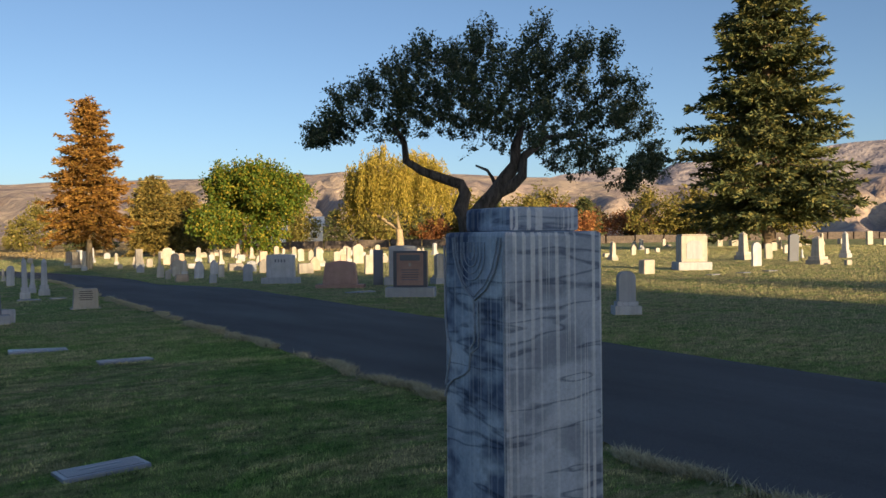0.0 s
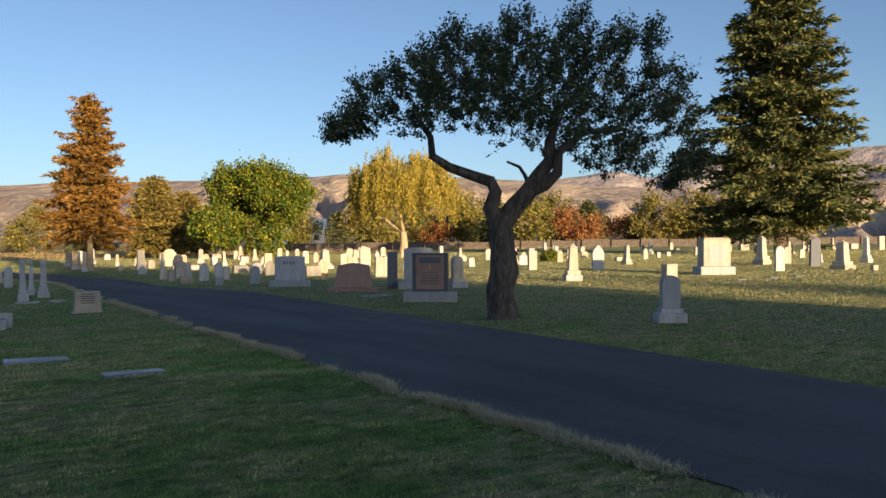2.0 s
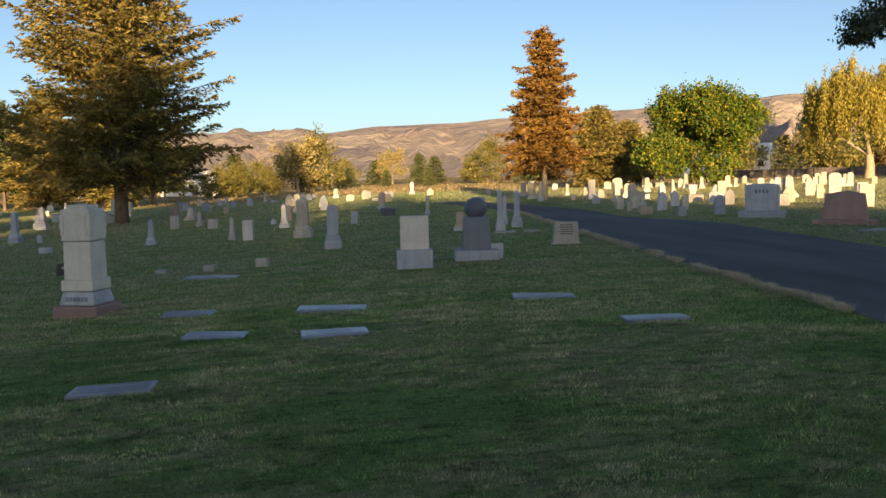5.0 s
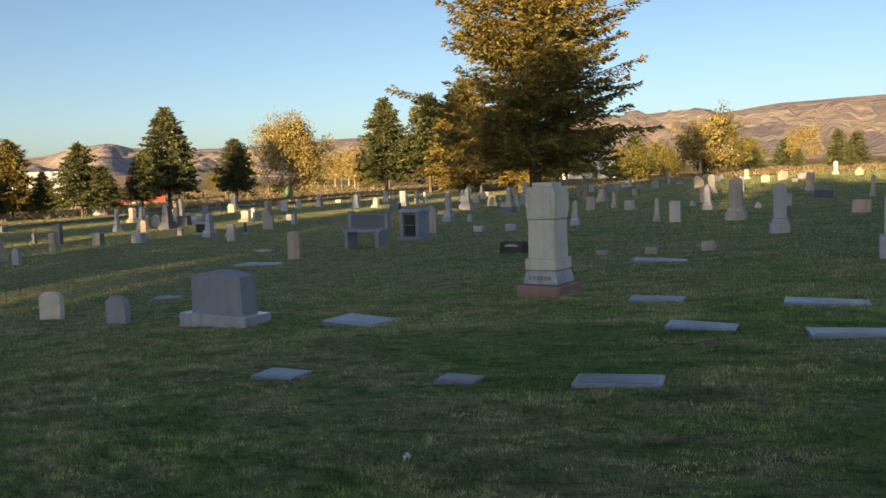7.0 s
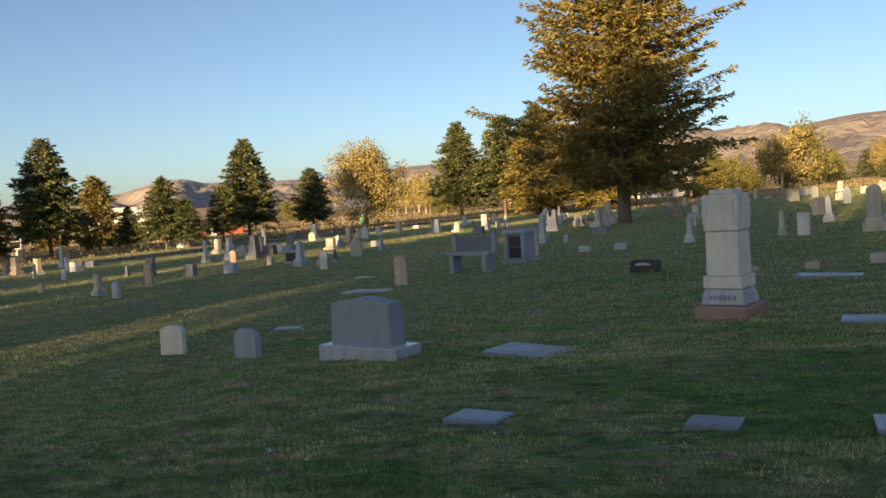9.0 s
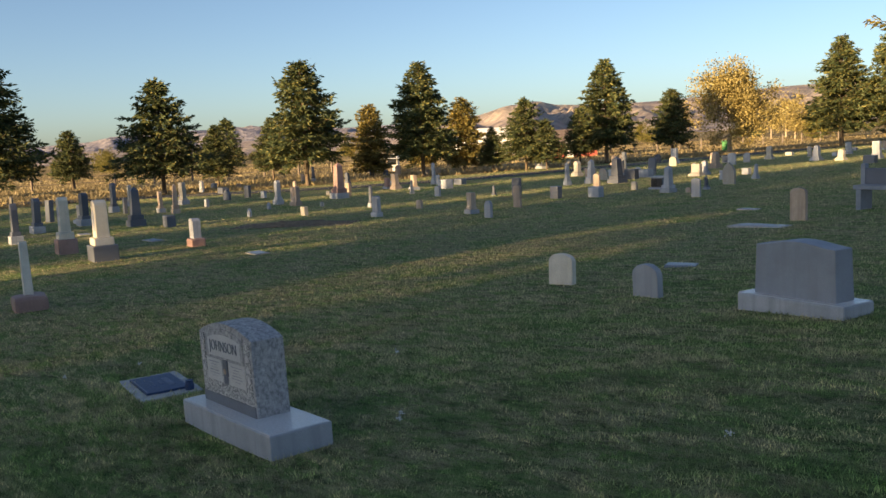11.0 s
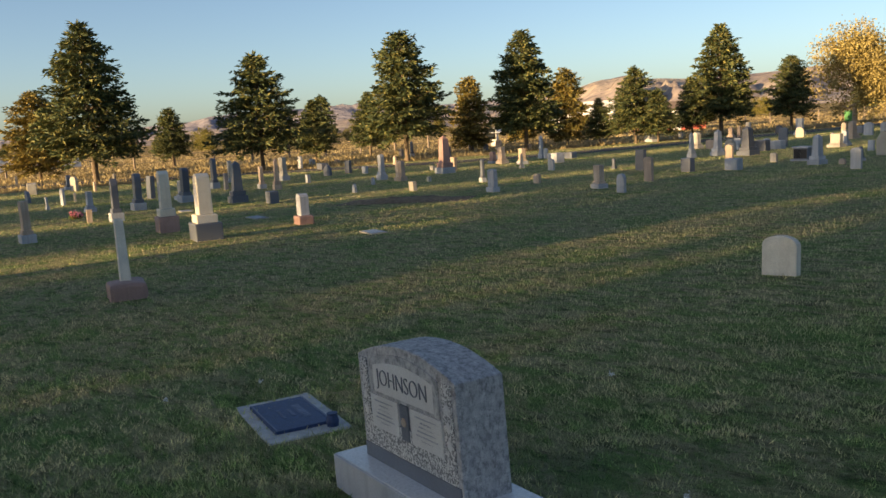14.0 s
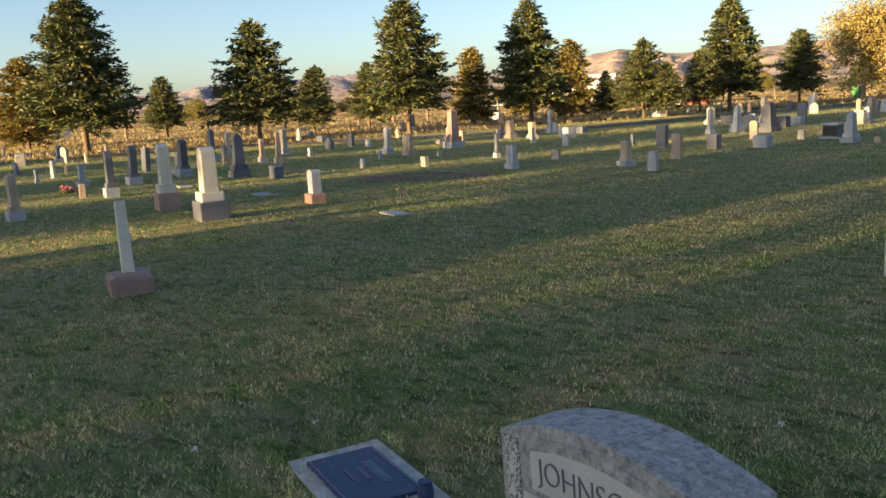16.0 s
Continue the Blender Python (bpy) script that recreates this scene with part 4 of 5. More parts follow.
def cube_monument():
    t = thing("family_monument", 26.0, 22.3, -32, "large pale granite family monument on a stepped base", "monument")
    part("base", box(1.28, 1.0, 0.36, -0.06, 0.03), STONE["grey"], t)
    part("die", box(1.0, 0.75, 1.0, 0.30, 0.03), STONE["white"], t)
    part("panel", prism(arch(0.6, 0.7, 0.15), 0.02, 0.42, 0.004, y=-0.38), STONE["grey"], t)
    part("top", box(0.92, 0.66, 0.06, 1.30, 0.02), STONE["white"], t)


cube_monument()
t_ob = stone("obelisk", "white", 19.5, 22.8, 0.55, 1.25, -30, "cream marble obelisk on a grey block base")


def bench():
    t = thing("memorial_bench", -11.15, 23.72, -12, "grey granite memorial bench with a solid back", "bench")
    part("seat", box(1.25, 0.42, 0.09, 0.42, 0.012), STONE["mid"], t)
    part("backrest", box(1.25, 0.10, 0.36, 0.50, 0.012, y=0.17), STONE["dark"], t)
    for s in (-1, 1):
        part("leg", box(0.12, 0.40, 0.47, -0.05, 0.012, x=s * 0.5), STONE["mid"], t)
        part("end_post", box(0.10, 0.14, 0.46, 0.50, 0.012, x=s * 0.6, y=0.17), STONE["mid"], t)


bench()


def columbarium():
    t = thing("columbarium", -10.7, 26.0, -12, "small grey granite columbarium with black doors", "monument")
    part("base", box(0.80, 0.66, 0.16, -0.06, 0.012), STONE["mid"], t)
    part("body", box(0.60, 0.50, 0.68, 0.10, 0.01), STONE["dark"], t)
    part("roof", box(0.74, 0.62, 0.10, 0.78, 0.02, taper=0.9), STONE["mid"], t)
    for k in range(2):
        part("door", box(0.34, 0.02, 0.27, 0.14 + 0.3 * k, 0.006, y=-0.255), STONE["black"], t, "polished black door")
    for s in (-1, 1):
        part("side_post", box(0.10, 0.54, 0.68, 0.10, 0.01, x=s * 0.27, y=-0.02), STONE["mid"], t)


columbarium()


def black_slant():
    t = thing("gravestone", -6.1, 20.15, -8, "low black granite slant gravestone with a pale band", "gravestone")
    part("die", box(0.54, 0.3, 0.26, -0.04, 0.012, taper=0.9), STONE["black"], t)
    part("emblem", prism(arch(0.30, 0.05, 0.04), 0.006, 0.13, 0.001, y=-0.142), STONE["grey"], t, "pale carved arch")


black_slant()

# gravestones farther off, one by one
stone("obelisk", "grey", 3.80, 26.33, 0.30, 1.05)
stone("obelisk", "grey", 3.69, 27.84, 0.21, 0.89)
stone("tablet", "grey", 3.69, 33.02, 0.25, 0.71)
stone("block", "grey", 1.93, 17.97, 0.31, 0.26)
stone("obelisk", "white", 3.93, 37.32, 0.18, 0.48)
stone("flat", "white", 3.15, 24.31, 0.56, 0.05)
stone("flat", "white", 3.85, 24.39, 0.38, 0.04)
stone("tabletb", "white", 8.69, 47.07, 0.28, 1.01)
stone("block", "white", 9.61, 53.89, 0.41, 0.32)
stone("tabletb", "white", 12.45, 56.99, 0.28, 0.75)
stone("tablet", "white", 10.69, 48.12, 0.27, 0.27)
stone("tabletb", "white", 12.89, 54.26, 0.24, 0.54)
stone("gothic", "grey", 10.15, 41.54, 0.35, 0.37)
stone("tablet", "white", 12.79, 50.24, 0.34, 0.48)
stone("tabletb", "white", 11.70, 44.03, 0.20, 0.93)
stone("tablet", "white", 9.34, 35.07, 0.27, 0.51)
stone("tablet", "white", 14.76, 53.59, 0.58, 1.04)
stone("tablet", "white", 9.14, 33.23, 0.21, 0.34)
stone("block", "tan", 8.99, 30.91, 0.45, 0.26)
stone("tabletb", "white", 11.16, 37.89, 0.26, 0.61)
stone("gothic", "grey", 10.28, 33.05, 0.36, 0.68)
stone("gothic", "grey", 12.00, 36.43, 0.34, 0.64)
stone("tablet", "grey", 9.48, 28.92, 0.25, 0.30)
stone("die", "white", 11.26, 33.34, 0.23, 0.49)
stone("obelisk", "white", 17.15, 50.74, 0.33, 0.90)
stone("block", "white", 14.19, 39.89, 0.68, 0.33)
stone("tablet", "grey", 10.85, 29.27, 0.33, 0.62)
stone("tablet", "grey", 14.19, 37.79, 0.45, 0.50)
stone("gothic", "white", 14.08, 35.98, 0.39, 0.63)
stone("gothic", "white", 18.31, 47.49, 0.37, 0.57)
stone("die", "grey", 19.84, 54.68, 0.49, 0.46)
stone("tablet", "grey", 17.41, 53.36, 0.41, 0.56)
stone("tablet", "white", 22.35, 50.69, 0.38, 0.79)
stone("obelisk", "white", 19.01, 40.92, 0.72, 1.03)
stone("block", "white", 15.05, 33.67, 0.62, 0.42)
stone("die", "white", 23.74, 47.71, 0.55, 0.61)
stone("tablet", "white", 22.19, 42.55, 0.60, 1.04)
stone("die", "white", 16.48, 30.51, 0.49, 0.77)
stone("block", "white", 25.02, 45.04, 0.59, 0.47)
stone("tabletb", "white", 14.56, 22.41, 0.53, 0.94)
stone("gothic", "white", 30.87, 45.69, 0.38, 0.41)
stone("tablet", "grey", 25.03, 36.51, 0.33, 0.48)
stone("obelisk", "white", 29.55, 38.74, 0.28, 0.91)
stone("tablet", "grey", 28.52, 36.76, 0.48, 0.53)
stone("die", "white", 24.41, 30.95, 0.45, 0.85)
stone("flat", "grey", 10.83, 20.67, 0.78, 0.05)
stone("gothic", "grey", 26.15, 28.60, 0.56, 1.09)
stone("obelisk", "white", 32.13, 32.80, 0.42, 1.03)
stone("gothic", "white", 53.40, 51.94, 0.49, 0.74)
stone("die", "white", 43.03, 40.69, 0.27, 0.35)
stone("block", "white", 46.39, 42.88, 0.33, 0.29)
stone("block", "white", 22.64, 21.43, 0.50, 0.50)
stone("die", "white", 64.40, 51.95, 0.54, 0.75)
stone("block", "white", 67.50, 52.74, 1.11, 0.55)
stone("obelisk", "white", 35.73, 27.38, 0.63, 1.40)
stone("tablet", "grey", 29.85, 22.24, 0.47, 0.98)
stone("tablet", "white", 37.42, 27.17, 0.49, 0.79)
stone("tablet", "white", 46.59, 32.55, 0.43, 0.54)
stone("tablet", "dark", 35.03, 24.13, 0.56, 1.26)
stone("tabletb", "grey", 39.41, 26.63, 0.18, 0.44)
stone("obelisk", "white", 72.25, 46.81, 0.43, 1.13)
stone("obelisk", "white", 32.50, 21.23, 0.69, 1.19)
stone("obelisk", "grey", 40.55, 24.97, 0.44, 1.33)
stone("die", "white", 73.27, 42.86, 0.72, 1.19)
stone("block", "white", 32.49, 19.90, 0.28, 0.21)
stone("block", "white", 76.97, 47.69, 1.01, 0.50)
stone("flat", "grey", 26.52, 19.21, 0.45, 0.08)
stone("flat", "grey", 24.92, 19.11, 0.39, 0.06)
stone("flat", "grey", 23.35, 19.13, 0.34, 0.06)
stone("diebase", "tan", -26.44, 8.87, 0.44, 0.91)
stone("gothicb", "dark", -29.41, 11.57, 0.47, 1.13)
stone("tabletb", "dark", -32.65, 13.10, 0.54, 1.11)
stone("die", "dark", -37.55, 15.01, 0.55, 0.82)
stone("diebase", "white", -35.06, 15.35, 0.69, 0.65)
stone("die", "tan", -30.04, 11.04, 0.18, 0.34)
stone("tabletb", "grey", -37.02, 11.40, 0.18, 0.42)
stone("gothic", "tan", -38.18, 13.01, 0.43, 0.40)
stone("gothic", "white", -40.06, 12.97, 0.21, 0.34)
stone("tablet", "white", -43.87, 11.97, 0.35, 0.41)
stone("block", "white", -48.78, 13.12, 0.69, 0.52)
stone("die", "white", -62.77, 14.84, 0.27, 0.54)
stone("tablet", "tan", -46.88, 15.39, 0.46, 0.43)
stone("tabletb", "dark", -39.86, 18.31, 0.45, 1.23)
stone("die", "dark", -38.30, 18.17, 0.34, 0.64)
stone("obelisk", "dark", -31.34, 15.76, 0.51, 1.29)
stone("tabletb", "white", -43.52, 20.49, 0.46, 0.98)
stone("tabletb", "tan", -36.83, 19.03, 0.37, 0.85)
stone("obelisk", "tan", -35.32, 18.95, 0.30, 1.16)
stone("block", "dark", -29.63, 16.13, 0.46, 0.36)
stone("flat", "white", -25.72, 13.90, 0.80, 0.11)
stone("flat", "white", -30.10, 13.65, 0.43, 0.06)
stone("flat", "white", -19.96, 13.71, 0.62, 0.10)
stone("gothic", "grey", -30.09, 19.20, 0.19, 0.29)
stone("die", "white", -28.25, 20.23, 0.30, 0.30)
stone("gothic", "grey", -32.70, 21.49, 0.20, 0.26)
stone("tablet", "white", -31.29, 22.98, 0.18, 0.18)
stone("tabletb", "grey", -34.83, 23.20, 0.46, 0.99)
stone("double", "tan", -33.07, 22.93, 0.57, 0.76)
stone("obelisk", "red", -34.74, 26.21, 0.62, 1.56)
stone("die", "tan", -35.66, 27.35, 0.35, 0.59)
stone("tabletb", "dark", -28.56, 23.25, 0.24, 0.76)
stone("double", "grey", -24.96, 20.74, 0.44, 0.64)
stone("tablet", "tan", -25.83, 23.21, 0.25, 0.30)
stone("diebase", "red", -38.25, 31.64, 0.49, 0.55)
stone("obelisk", "white", -32.98, 28.86, 0.19, 0.63)
stone("block", "grey", -34.28, 32.03, 0.79, 0.43)
stone("block", "dark", -36.18, 34.75, 0.61, 0.30)
stone("gothic", "dark", -41.05, 24.16, 0.52, 0.52)
stone("die", "dark", -41.55, 25.53, 0.48, 0.59)
stone("die", "grey", -40.16, 25.61, 0.30, 0.32)
stone("die", "grey", -37.55, 21.36, 0.20, 0.33)
stone("block", "dark", -47.50, 27.34, 0.82, 0.34)
stone("block", "white", -37.68, 27.66, 0.27, 0.20)
stone("diebase", "tan", -22.35, 22.30, 0.43, 0.63)
stone("tablet", "grey", -20.76, 21.42, 0.27, 0.47)
stone("tablet", "tan", -22.39, 24.34, 0.33, 0.70)
stone("die", "dark", -26.02, 28.17, 0.47, 0.71)
stone("block", "dark", -23.65, 27.66, 0.39, 0.44)
stone("tabletb", "dark", -27.76, 28.72, 0.18, 0.38)
stone("obelisk", "grey", -28.62, 34.23, 0.29, 1.04)
stone("tablet", "tan", -24.86, 31.51, 0.33, 0.64)
stone("block", "grey", -22.45, 28.36, 0.48, 0.36)
stone("obelisk", "dark", -26.90, 35.56, 0.64, 1.16)
stone("tablet", "white", -23.21, 31.65, 0.24, 0.32)
stone("tablet", "dark", -28.93, 41.14, 0.45, 0.88)
stone("block", "dark", -28.05, 38.22, 0.59, 0.47)
stone("block", "grey", -28.26, 39.67, 0.61, 0.37)
stone("columb", "dark", -22.43, 32.15, 0.56, 0.51)
stone("obelisk", "grey", -20.90, 30.40, 0.43, 0.94)
stone("diebase", "white", -25.82, 40.19, 0.64, 0.56)
stone("obelisk", "dark", -31.03, 50.66, 0.24, 0.72)
stone("tablet", "grey", -18.59, 28.43, 0.30, 0.59)
stone("tablet", "tan", -20.06, 30.35, 0.20, 0.18)
stone("die", "grey", -22.83, 37.29, 0.21, 0.39)
stone("obelisk", "dark", -20.23, 31.76, 0.19, 0.47)
stone("block", "tan", -32.34, 40.57, 0.54, 0.43)
stone("tablet", "grey", -30.32, 39.59, 0.38, 0.41)
stone("obelisk", "grey", -28.32, 35.52, 0.45, 1.08)
stone("tablet", "tan", -11.90, 21.36, 0.34, 0.66)
stone("flat", "white", -12.12, 20.12, 1.13, 0.06)
stone("flat", "grey", -14.47, 24.13, 0.49, 0.07)
stone("gothic", "white", -20.83, 34.34, 0.52, 0.83)
stone("obelisk", "grey", -21.57, 37.71, 0.25, 0.63)
stone("obelisk", "grey", -26.62, 41.27, 0.23, 0.58)
stone("gothic", "white", -11.21, 28.58, 0.32, 0.88)
stone("obelisk", "grey", -13.25, 35.56, 0.40, 1.16)
stone("obelisk", "grey", -16.22, 46.52, 0.46, 1.14)
stone("obelisk", "white", -14.10, 47.14, 0.30, 1.01)
stone("tablet", "grey", -12.04, 34.64, 0.18, 0.27)
stone("block", "grey", -9.46, 28.02, 0.32, 0.17)
stone("block", "grey", -8.35, 27.62, 0.34, 0.19)
stone("obelisk", "grey", -6.57, 28.22, 0.27, 0.75)
stone("obelisk", "white", -7.23, 38.86, 0.27, 0.65)
stone("die", "white", -6.11, 35.66, 0.38, 0.36)
stone("obelisk", "white", -4.18, 27.75, 0.22, 0.66)
stone("block", "white", -4.08, 18.86, 0.22, 0.08)
stone("block", "white", -3.19, 18.64, 0.22, 0.12)
stone("flat", "grey", -3.10, 17.51, 0.54, 0.08)
stone("block", "dark", -12.13, 40.10, 0.68, 0.27)
stone("block", "grey", -16.39, 51.44, 0.59, 0.30)
stone("block", "dark", -21.66, 49.28, 0.59, 0.41)
stone("die", "grey", -3.63, 27.01, 0.29, 0.56)
stone("obelisk", "grey", -3.14, 32.43, 0.33, 0.83)
stone("tabletb", "white", -2.08, 26.53, 0.49, 1.08)
stone("tabletb", "grey", -1.10, 22.06, 0.38, 0.98)
stone("die", "grey", -0.76, 32.25, 0.23, 0.40)
stone("gothic", "white", -1.62, 31.83, 0.18, 0.19)
stone("gothic", "grey", -3.89, 35.81, 0.19, 0.19)
stone("block", "white", -2.26, 18.86, 0.23, 0.16)
stone("die", "tan", 0.88, 27.60, 0.44, 0.33)
stone("tabletb", "tan", 2.16, 25.74, 0.37, 0.52)
stone("obelisk", "grey", 3.16, 25.14, 0.25, 1.11)
stone("tabletb", "white", 2.02, 36.26, 0.20, 0.74)
stone("block", "dark", 0.50, 36.79, 0.59, 0.31)


# the crowded far rows
far_rng = random.Random(5)


def far_rows(x0, x1, y0, y1, n, cols):
    made = 0
    while made < n:
        x, y = far_rng.uniform(x0, x1), y0 + 3.2 * round(far_rng.uniform(0, (y1 - y0) / 3.2)) + far_rng.gauss(0, 0.25)
        near, far = road_edges(min(y, 45))
        if near - 1.0 < x < far + 1.0 and y < 50:
            continue
        kind = far_rng.choice(("tablet", "tablet", "die", "gothic", "obelisk", "tabletb", "block", "diebase"))
        w = far_rng.uniform(0.28, 0.6)
        h = {"block": 0.35, "die": 0.6, "tablet": 0.7, "gothic": 0.75}.get(kind, 1.1) * far_rng.uniform(0.55, 1.05)
        stone(kind, far_rng.choice(cols), x, y, w, h, -6 + far_rng.gauss(0, 8))
        made += 1


far_rows(-34, 2, 38, 72, 55, ("white", "grey", "grey", "white", "tan"))
far_rows(-30, 6, 60, 84, 30, ("white", "grey", "white"))
far_rows(8, 42, 36, 78, 70, ("white", "white", "white", "tan", "grey"))
far_rows(-56, -30, 12, 60, 38, ("grey", "grey", "white", "dark", "tan"))
far_rows(30, 75, 34, 66, 30, ("white", "white", "grey"))


# ---- trees near and far ----
def crooked_tree():
    rng = np.random.default_rng(4)
    t = thing("crabapple_tree", 9.55, 13.57, 0, "gnarled crooked crabapple tree with a dark spreading crown", "tree")
    ri = np.array([0.879, -0.476, 0.0])      # across the line of sight
    ba = np.array([0.476, 0.879, 0.0])

    def at(u, v, z):
        return ri * u + ba * v + (0, 0, z)
    trunk = [at(0, 0, -0.2), at(0.0, 0, 0.12), at(-0.06, 0.02, 0.5), at(0.03, 0, 0.85), at(0.0, 0, 1.25), at(-0.03, 0, 1.6), at(-0.05, 0, 1.85)]
    tr = [0.36, 0.29, 0.25, 0.27, 0.23, 0.22, 0.24]
    left = [at(-0.08, 0, 1.75), at(-0.22, 0.0, 2.0), at(-0.12, 0.02, 2.3), at(-0.20, 0.05, 2.48), at(-0.55, 0.1, 2.60), at(-0.95, 0.15, 2.75), at(-1.25, 0.2, 2.95), at(-1.28, 0.25, 3.3), at(-1.5, 0.3, 3.65)]
    lr = [0.16, 0.15, 0.12, 0.11, 0.095, 0.085, 0.075, 0.06, 0.04]
    right = [at(0.02, 0, 1.75), at(0.22, 0, 2.02), at(0.45, -0.05, 2.28), at(0.66, -0.1, 2.6), at(0.85, -0.1, 2.85), at(0.86, -0.05, 3.2), at(1.0, 0, 3.6)]
    rr = [0.19, 0.18, 0.16, 0.14, 0.12, 0.10, 0.06]
    right2 = [at(0.45, -0.05, 2.28), at(0.75, -0.2, 2.42), at(0.95, -0.25, 2.62), at(1.0, -0.2, 3.0), at(1.45, -0.25, 3.35), at(2.2, -0.3, 3.4)]
    r2 = [0.12, 0.115, 0.10, 0.08, 0.06, 0.035]
    twig = [at(0.5, 0, 2.4), at(0.42, 0.05, 2.6), at(0.32, 0.05, 2.75), at(0.1, 0.1, 2.85)]
    chains = [(trunk, tr), (left, lr), (right, rr), (right2, r2), (twig, [0.05, 0.035, 0.03, 0.02])]
    nodes = trunk[-1:] + left[4:] + right[3:] + right2[3:]
    rad = [0.05] + lr[4:] + rr[3:] + r2[3:]
    ends = []
    us = (-3.25, -2.9, -2.5, -1.7, -0.95, 0.0, 1.0, 2.0, 2.7, 3.2, 3.5, 3.75)
    tops = (3.6, 4.05, 4.5, 4.85, 5.15, 5.35, 5.45, 5.35, 5.15, 4.5, 3.9, 3.1)
    lows = (3.5, 3.4, 3.4, 3.45, 3.5, 3.5, 2.95, 2.7, 2.4, 2.3, 2.3, 2.6)
    while len(ends) < 760:
        u, v = rng.uniform(-3.25, 3.75), rng.uniform(-1, 1)
        dep = 2.5 * math.sqrt(max(0.02, 1 - ((u - 0.25) / 3.6) ** 2))
        hi, lo = np.interp(u, us, tops), np.interp(u, us, lows)
        hi += 0.16 * math.sin(5.3 * u + 1.3) + 0.10 * math.sin(11 * u) - 0.5 * v * v
        z = lo + (hi - lo) * rng.uniform(0, 1) ** 0.8
        p = at(0.94 * u, 0.85 * dep * v, 2.4 + (z - 2.4) * 0.93)
        if noise.noise(Vector((p[0] * 1.1, p[1] * 1.1, p[2] * 1.5))) < -0.26 or (u < -1.7 and rng.uniform() < 0.6):
            continue
        ends.append(p)
    chains += grow(rng, nodes, rad, ends, 0.03, 0.16)
    knobs = []
    for k in range(9):
        a = rng.uniform(0, 6.28)
        z = rng.uniform(0.35, 1.6)
        c = np.array([math.cos(a) * 0.22, math.sin(a) * 0.22, z])
        chains.append(([c * (0.6, 0.6, 1) - (0, 0, 0.10), c, c * (0.6, 0.6, 1) + (0, 0, 0.12)], [0.06, 0.095, 0.05]))
    V, F = tubes(chains, 9)
    me = mesh_np("trunk", V, F, DARK_BARK)
    me.polygons.foreach_set("use_smooth", [True] * len(F))
    add_part("trunk", me, t, "gnarled dark trunk with burls and crooked limbs")
    # short upright sprigs at the ends of the branches, each set with leaves
    centre = np.array([0.2, -0.1, 2.6])
    base = np.repeat(np.array(ends), 4, axis=0)
    away = base - centre
    away /= np.linalg.norm(away, axis=1)[:, None]
    away += rng.normal(0, 0.55, away.shape) + (0, 0, 0.25)
    away /= np.linalg.norm(away, axis=1)[:, None]
    reach = rng.uniform(0.14, 0.42, (len(base), 1))
    sprig = (base[:, None, :] + (away * reach)[:, None, :] * np.linspace(0, 1, 8)[None, :, None]).reshape(-1, 3)
    LV, LF = leaves(rng, sprig, 0.024, 3, 0.070, 0.017)
    add_part("crown", mesh_np("crown", LV, LF, CRAB_LEAF), t, "dense dark green leaves")


crooked_tree()

trng = np.random.default_rng(21)
SPR = [plant_tree("spruce_tree", -55.0, 17.5, conifer(np.random.default_rng(1), 8.5, 2.8, 0.22, 36, 9, 0.26, power=0.72, rag=0.28, count=22), GREY_BARK, SPRUCE, "dense dark green spruce tree at the lawn's edge", "spruces along the lane"),
       plant_tree("spruce_tree", -53.5, 26.6, conifer(np.random.default_rng(2), 6.7, 2.7, 0.24, 30, 9, 0.25, power=0.75, rag=0.4, count=20), GREY_BARK, SPRUCE, "dark green spruce tree with a bare lower trunk", "spruces along the lane"),
       plant_tree("spruce_tree", -48.6, 33.6, conifer(np.random.default_rng(3), 7.4, 2.45, 0.24, 32, 9, 0.25, power=0.62, rag=0.3, count=20), GREY_BARK, SPRUCE, "blue-green spruce tree with sunlit tips", "spruces along the lane"),
       plant_tree("spruce_tree", -47.7, 42.2, conifer(np.random.default_rng(7), 7.4, 2.3, 0.22, 33, 9, 0.25, power=0.68, rag=0.26, count=20), GREY_BARK, SPRUCE, "tapering dark green spruce tree", "spruces along the lane")]
plant_copy(SPR[1], -43.7, 48.0, 0.72, 40, "small spruce tree beside a lower one")
plant_copy(SPR[3], -44.4, 57.8, 1.03, 120, "tapering spruce tree with sunlit side")
plant_copy(SPR[2], -45.7, 68.6, 0.76, 200, "small dark spruce tree near a yellow tree")
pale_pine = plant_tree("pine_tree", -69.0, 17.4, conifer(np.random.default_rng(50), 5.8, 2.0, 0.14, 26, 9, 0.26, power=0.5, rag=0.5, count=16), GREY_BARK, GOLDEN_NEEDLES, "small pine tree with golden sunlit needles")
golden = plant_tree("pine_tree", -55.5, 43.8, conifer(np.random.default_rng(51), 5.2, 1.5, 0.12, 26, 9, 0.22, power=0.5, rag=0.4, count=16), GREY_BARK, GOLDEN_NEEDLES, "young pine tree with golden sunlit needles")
for k, (x, y, s, v) in enumerate([(-74, 28.2, 0.62, 2), (-59, 33, 0.56, 3), (-63, 39.8, 0.64, 3), (-46.2, 47.3, 0.36, 0), (-42.4, 48.6, 0.5, 1), (-38, 84, 1.3, 3), (-34, 86, 1.35, 2), (-31, 88, 1.3, 0), (-26, 90, 1.35, 3), (-22, 92, 1.2, 1), (-46, 56.6, 0.5, 0)]):
    plant_copy(SPR[v], x, y, s, 50 * k)
plant_copy(golden, -52.5, 50.5, 1.05, 70)
plant_copy(golden, -30, 84, 1.7, 20, wide=1.2)
plant_copy(golden, -24, 86, 1.6, 190, wide=1.2)
